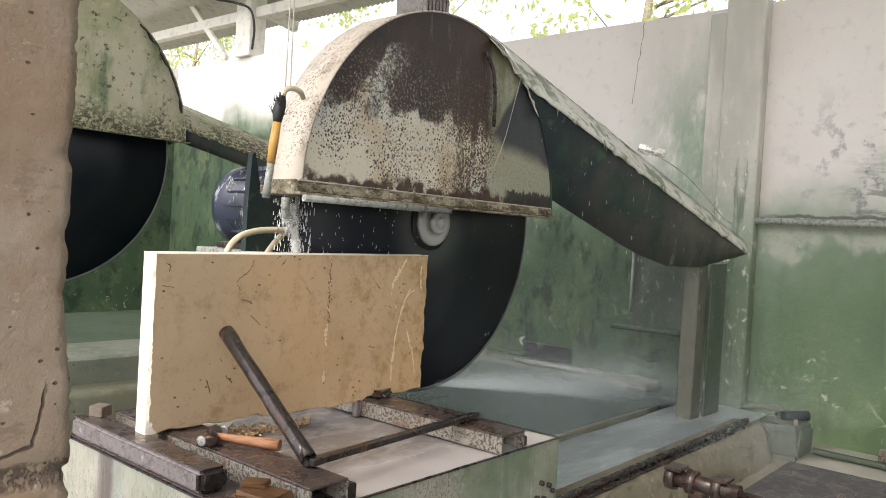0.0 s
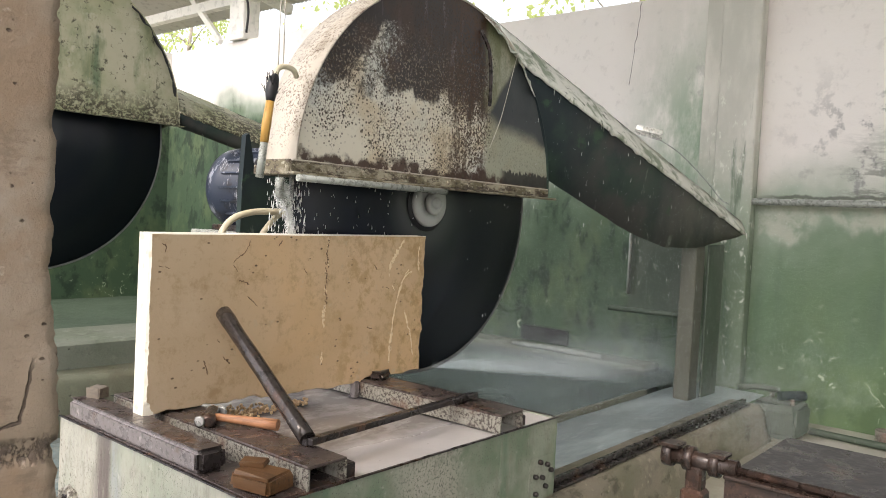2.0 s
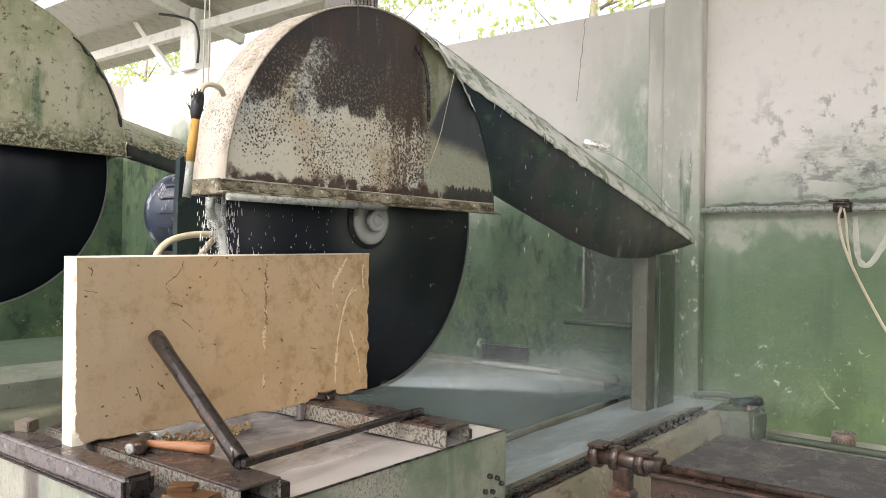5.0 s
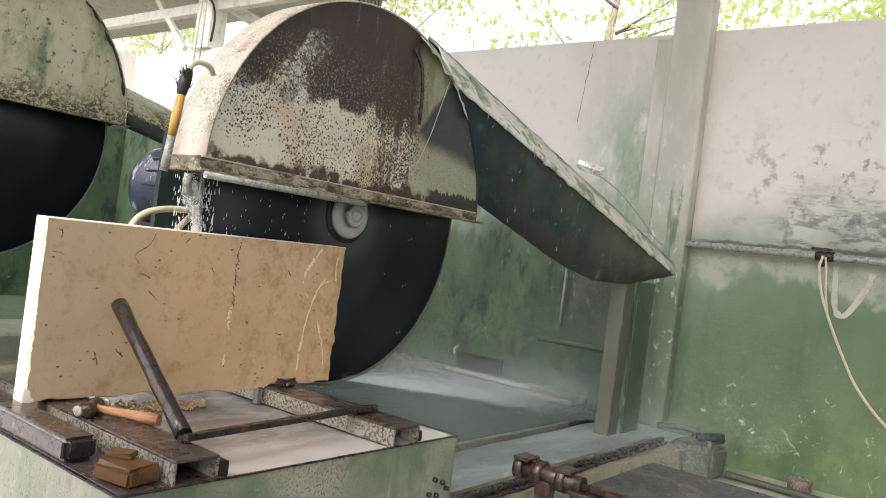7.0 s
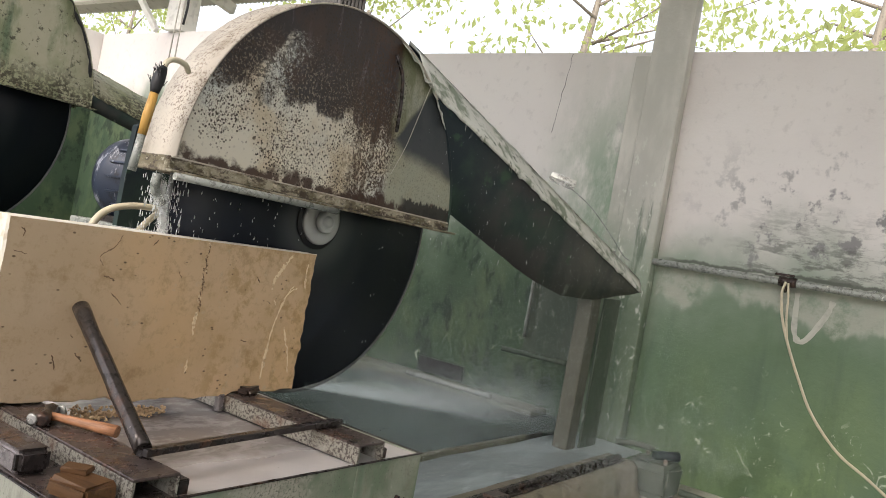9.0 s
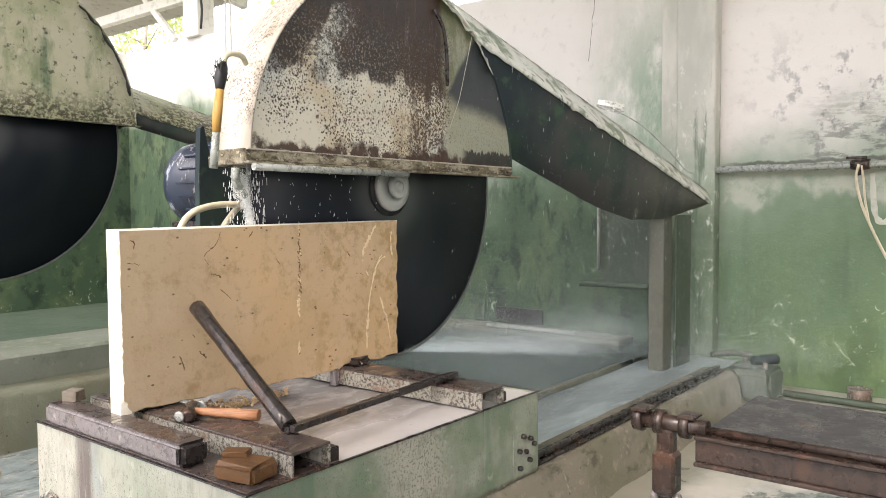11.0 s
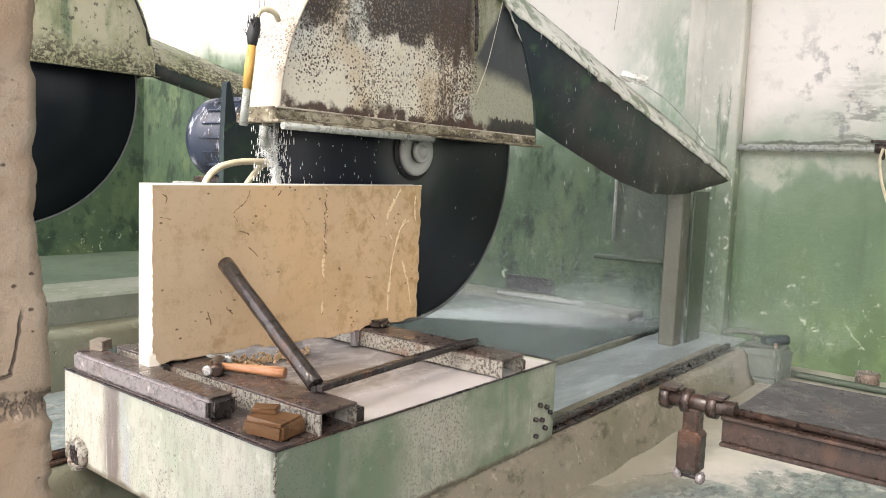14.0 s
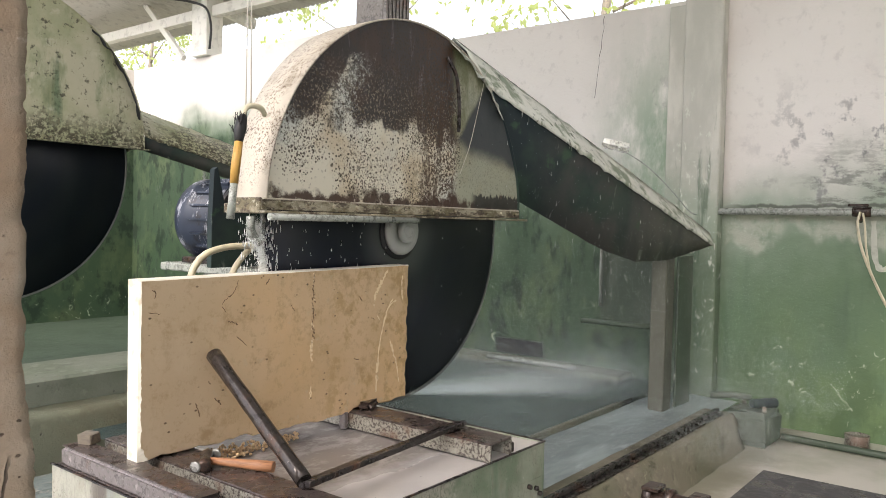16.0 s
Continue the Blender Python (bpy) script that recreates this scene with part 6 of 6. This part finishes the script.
part("pipe", tube([(4.92, 3.38, 0.318), (4.92, 2.62, 0.322)], 0.018, 10), PIPE_GREY, low)
streak = thing("drain_pipe", "thin pale upright pipe behind the chute", "pipe", pose(4.80, 2.38, 0.30))
part("pipe", tube([(0, 0, 0.50), (0, 0, 0.95)], 0.011, 8), PIPE_GREY, streak)

# ---- water in the air ----
def specks(name, points, size, mat, label, category):
    """Many small drops as one mesh of tetrahedra."""
    pts, s = np.array(points), np.array(size)
    n = len(pts)
    base = np.array([(1, 1, 1), (-1, -1, 1), (-1, 1, -1), (1, -1, -1)], float)
    co = (pts[:, None, :] + base[None] * s[:, None, :]).reshape(-1, 3)
    tri = np.array([(0, 1, 2), (0, 3, 1), (0, 2, 3), (1, 3, 2)])
    return facets(name, co, (np.arange(n)[:, None, None] * 4 + tri[None]).reshape(-1, 3), mat, label, category)


def droplets(name, pts, size, mat, label, category):
    """A cloud of very fine droplets, a facet each."""
    n = len(pts)
    co = (pts[:, None, :] + rng.normal(0, 1, (n, 3, 3)) * size).reshape(-1, 3)
    return facets(name, co, np.arange(3 * n).reshape(-1, 3), mat, label, category)


def facets(name, co, faces, mat, label, category):
    me = bpy.data.meshes.new(name)
    me.vertices.add(len(co))
    me.vertices.foreach_set("co", np.asarray(co, np.float32).ravel())
    me.loops.add(faces.size)
    me.loops.foreach_set("vertex_index", faces.astype(np.int32).ravel())
    me.polygons.add(len(faces))
    me.polygons.foreach_set("loop_start", np.arange(0, faces.size, 3, dtype=np.int32))
    me.update(calc_edges=True)
    me.materials.append(mat)
    return tagged(new(name, me), label, category, "", "stuff")


rng = np.random.default_rng(7)
# water gushing out of the feed elbow
n = 20000
u = rng.random(n)
ball = np.stack([1.640 + rng.normal(0, 0.010, n), 2.085 + rng.normal(0, 0.010, n), 1.288 + rng.normal(0, 0.020, n)], 1)
fall = np.stack([1.655 + 0.022 * u + rng.normal(0, 1, n) * 0.007, 2.085 + rng.normal(0, 0.006, n), 1.285 - 0.125 * u], 1)
gush = droplets("feed_water", np.where(rng.random((n, 1)) < 0.45, ball, fall), 0.0011, GUSH, "white water gushing over the blade's edge", "water")
# spray thrown from the blade's foot along the pit
n = 420000
u = rng.random(n) ** 1.15
px = 2.50 + 2.5 * u
py = 2.16 + 0.10 * u + rng.normal(0, 1, n) * (0.02 + 0.22 * u)
pz = 0.60 - 0.25 * np.minimum(1, u * 1.6) + np.abs(rng.normal(0, 1, n)) * (0.012 + 0.13 * u)
spray = droplets("spray", np.stack([px, py, pz], 1), 0.0005, MIST, "white spray thrown along the pit by the blade", "spray")
n = 1500000
px = rng.uniform(2.8, 5.15, n)
py = rng.uniform(0.9, 3.7, n)
pz = 0.27 + rng.exponential(1.0, n) * np.where(rng.random(n) < 0.42, 0.10, 0.32)
lump = np.sin(px * 3.1 + 1.3 * np.sin(py * 2.7)) * np.sin(py * 3.7 + pz * 4.0) + rng.uniform(-0.6, 1.0, n)
ok = (pz < 1.9) & ~((px < 3.4) & (py < 1.75)) & (lump > -0.15)
mist = droplets("mist", np.stack([px, py, pz], 1)[ok], 0.0005, MIST, "thin white water mist hanging over the pit", "mist")


def drips(name, line, drop, n, seed, label, w=0.0014, h=0.006):
    """Falling drops below a line from a to b, repeating each 0.2 m of fall."""
    r = np.random.default_rng(seed)
    a, b = np.array(line[0]), np.array(line[1])
    out = []
    for k in range(n):
        p = a + (b - a) * r.random() + r.normal(0, 0.006, 3)
        off = r.random() * 0.2
        z = off
        while z < drop:
            out.append((p[0], p[1], p[2] - z))
            z += 0.2
    out = np.array(out)
    return specks(name, out, np.array([w, w, h]) * r.uniform(0.5, 1.4, (len(out), 1)), GUSH, label, "water drops")


falling = [
    drips("water_drops", ((1.60, 2.085, 1.355), (2.32, 2.085, 1.355)), 0.2, 60, 1, "water drops falling from the hood's lip", 0.0011, 0.005),
    drips("water_drops", ((1.58, 2.085, 1.34), (1.74, 2.085, 1.34)), 0.2, 150, 2, "thick curtain of water drops at the feed spout", 0.0014, 0.008),
    drips("water_drops", ((2.40, 1.98, 1.355), (3.12, 1.98, 1.355)), 0.8, 11, 4, "water drops falling past the open blade", 0.0007, 0.0045),
    drips("water_drops", ((3.0, 1.99, 1.90), (4.7, 1.60, 1.24)), 0.7, 15, 3, "water drops falling from the chute's edge", 0.0006, 0.008),
]
rnd = random.Random(11)
bm = bmesh.new()
for k in range(46):                      # lime and water strings along the chute's edge
    u = rnd.random() ** 0.8
    a = Vector((2.955, 2.005, 1.945)).lerp(Vector((4.745, 1.60, 1.25)), u) + Vector((0, -0.004, 0))
    l = rnd.uniform(0.008, 0.05) * rnd.random()
    add_tube(bm, [a, a - Vector((0, 0, l * 0.6)), a - Vector((0, 0, l))], [0.003, 0.0016, 0.0006], 4)
tagged(part("lime_strings", bm, LIME), "short lime-white drip strings along the chute's edge", "drip", "", "stuff")

# ---- outside ----
def tree(x, y, h, spread, leaves, seed):
    rnd = random.Random(seed)
    t = thing("tree", "broad-leaved tree in full leaf beyond the wall", "tree", pose(x, y, 0), "trees beyond the wall")
    bm = bmesh.new()
    add_tube(bm, arc_points([(0, 0, 0), (0.1, 0.05, h * 0.3), (-0.05, 0.1, h * 0.6), (0.05, 0, h * 0.9)], 4), [0.16 - 0.011 * k for k in range(13)], 8)
    tips = []
    for k in range(13):
        a, z = rnd.uniform(0, 6.28), h * rnd.uniform(0.3, 0.85)
        d = spread * rnd.uniform(0.5, 1.0)
        e = Vector((d * math.cos(a), d * math.sin(a), z + rnd.uniform(0.1, 0.8)))
        add_tube(bm, [(0, 0, z), (e.x * 0.5, e.y * 0.5, z + 0.35), e], [0.022, 0.011, 0.003], 5)
        tips += [e, e, Vector((e.x * 0.75, e.y * 0.75, e.z - 0.02))]
    part("trunk", bm, BARK, t)
    bm = bmesh.new()
    for k in range(leaves):
        c = rnd.choice(tips) + Vector([rnd.gauss(0, 0.19) for _ in range(3)])
        l, w = rnd.uniform(0.07, 0.14), rnd.uniform(0.022, 0.04)
        m = Matrix.Translation(c) @ Euler([rnd.uniform(0, 6.28) for _ in range(3)]).to_matrix().to_4x4()
        vs = [bm.verts.new(m @ Vector(p)) for p in ((0, 0, 0), (l * 0.45, w, 0.01), (l, 0, -0.02), (l * 0.45, -w, 0.01))]
        bm.faces.new(vs)
    part("crown", bm, LEAF, t)
    return t


tree(8.2, 1.0, 5.2, 1.7, 1200, 1)
tree(8.6, 4.2, 5.6, 1.8, 900, 2)
tree(9.0, 8.4, 5.4, 1.9, 2300, 3)
tree(8.0, 11.6, 5.0, 1.8, 2300, 4)
tree(8.8, 14.6, 5.6, 2.0, 2500, 5)


# ---- what moves ----
FEED = [(0.0, 0.0), (2.0, 0.009), (4.0, 0.0165), (6.5, 0.027), (8.5, 0.0355), (11.0, 0.050), (12.5, 0.058), (14.5, 0.0625), (16.0, 0.066)]


def motions():
    for ob in carried:
        base = ob.matrix_basis.copy()
        walk(ob, [(t, Matrix.Translation((s, 0, 0)) @ base) for t, s in FEED])
    for b, sign in ((blade, 1), (blade_b, 1)):
        walk(b, [(k * 0.2, pose(0, 0, 0, 0, -80.0 * k * sign, 0)) for k in range(81)])
    for ob, k in zip(falling, range(4)):
        rows = []
        for j in range(80):
            rows += [(j * 0.2, pose(0, 0, 0)), (j * 0.2 + 0.1666, pose(0, 0, -0.1666))]
        walk(ob, rows + [(16.0, pose(0, 0, 0))])
    walk(gush, [(j * 0.5, pose(0, 0, -0.006 * (j % 2))) for j in range(33)])
    walk(spray, [(j * 0.5, pose(0.012 * (j % 2), 0, 0.006 * ((j // 2) % 2))) for j in range(33)])
    walk(mist, [(j * 2.0, pose(0.03 * (j % 2), 0.02 * ((j // 2) % 2), 0)) for j in range(9)])


motions()
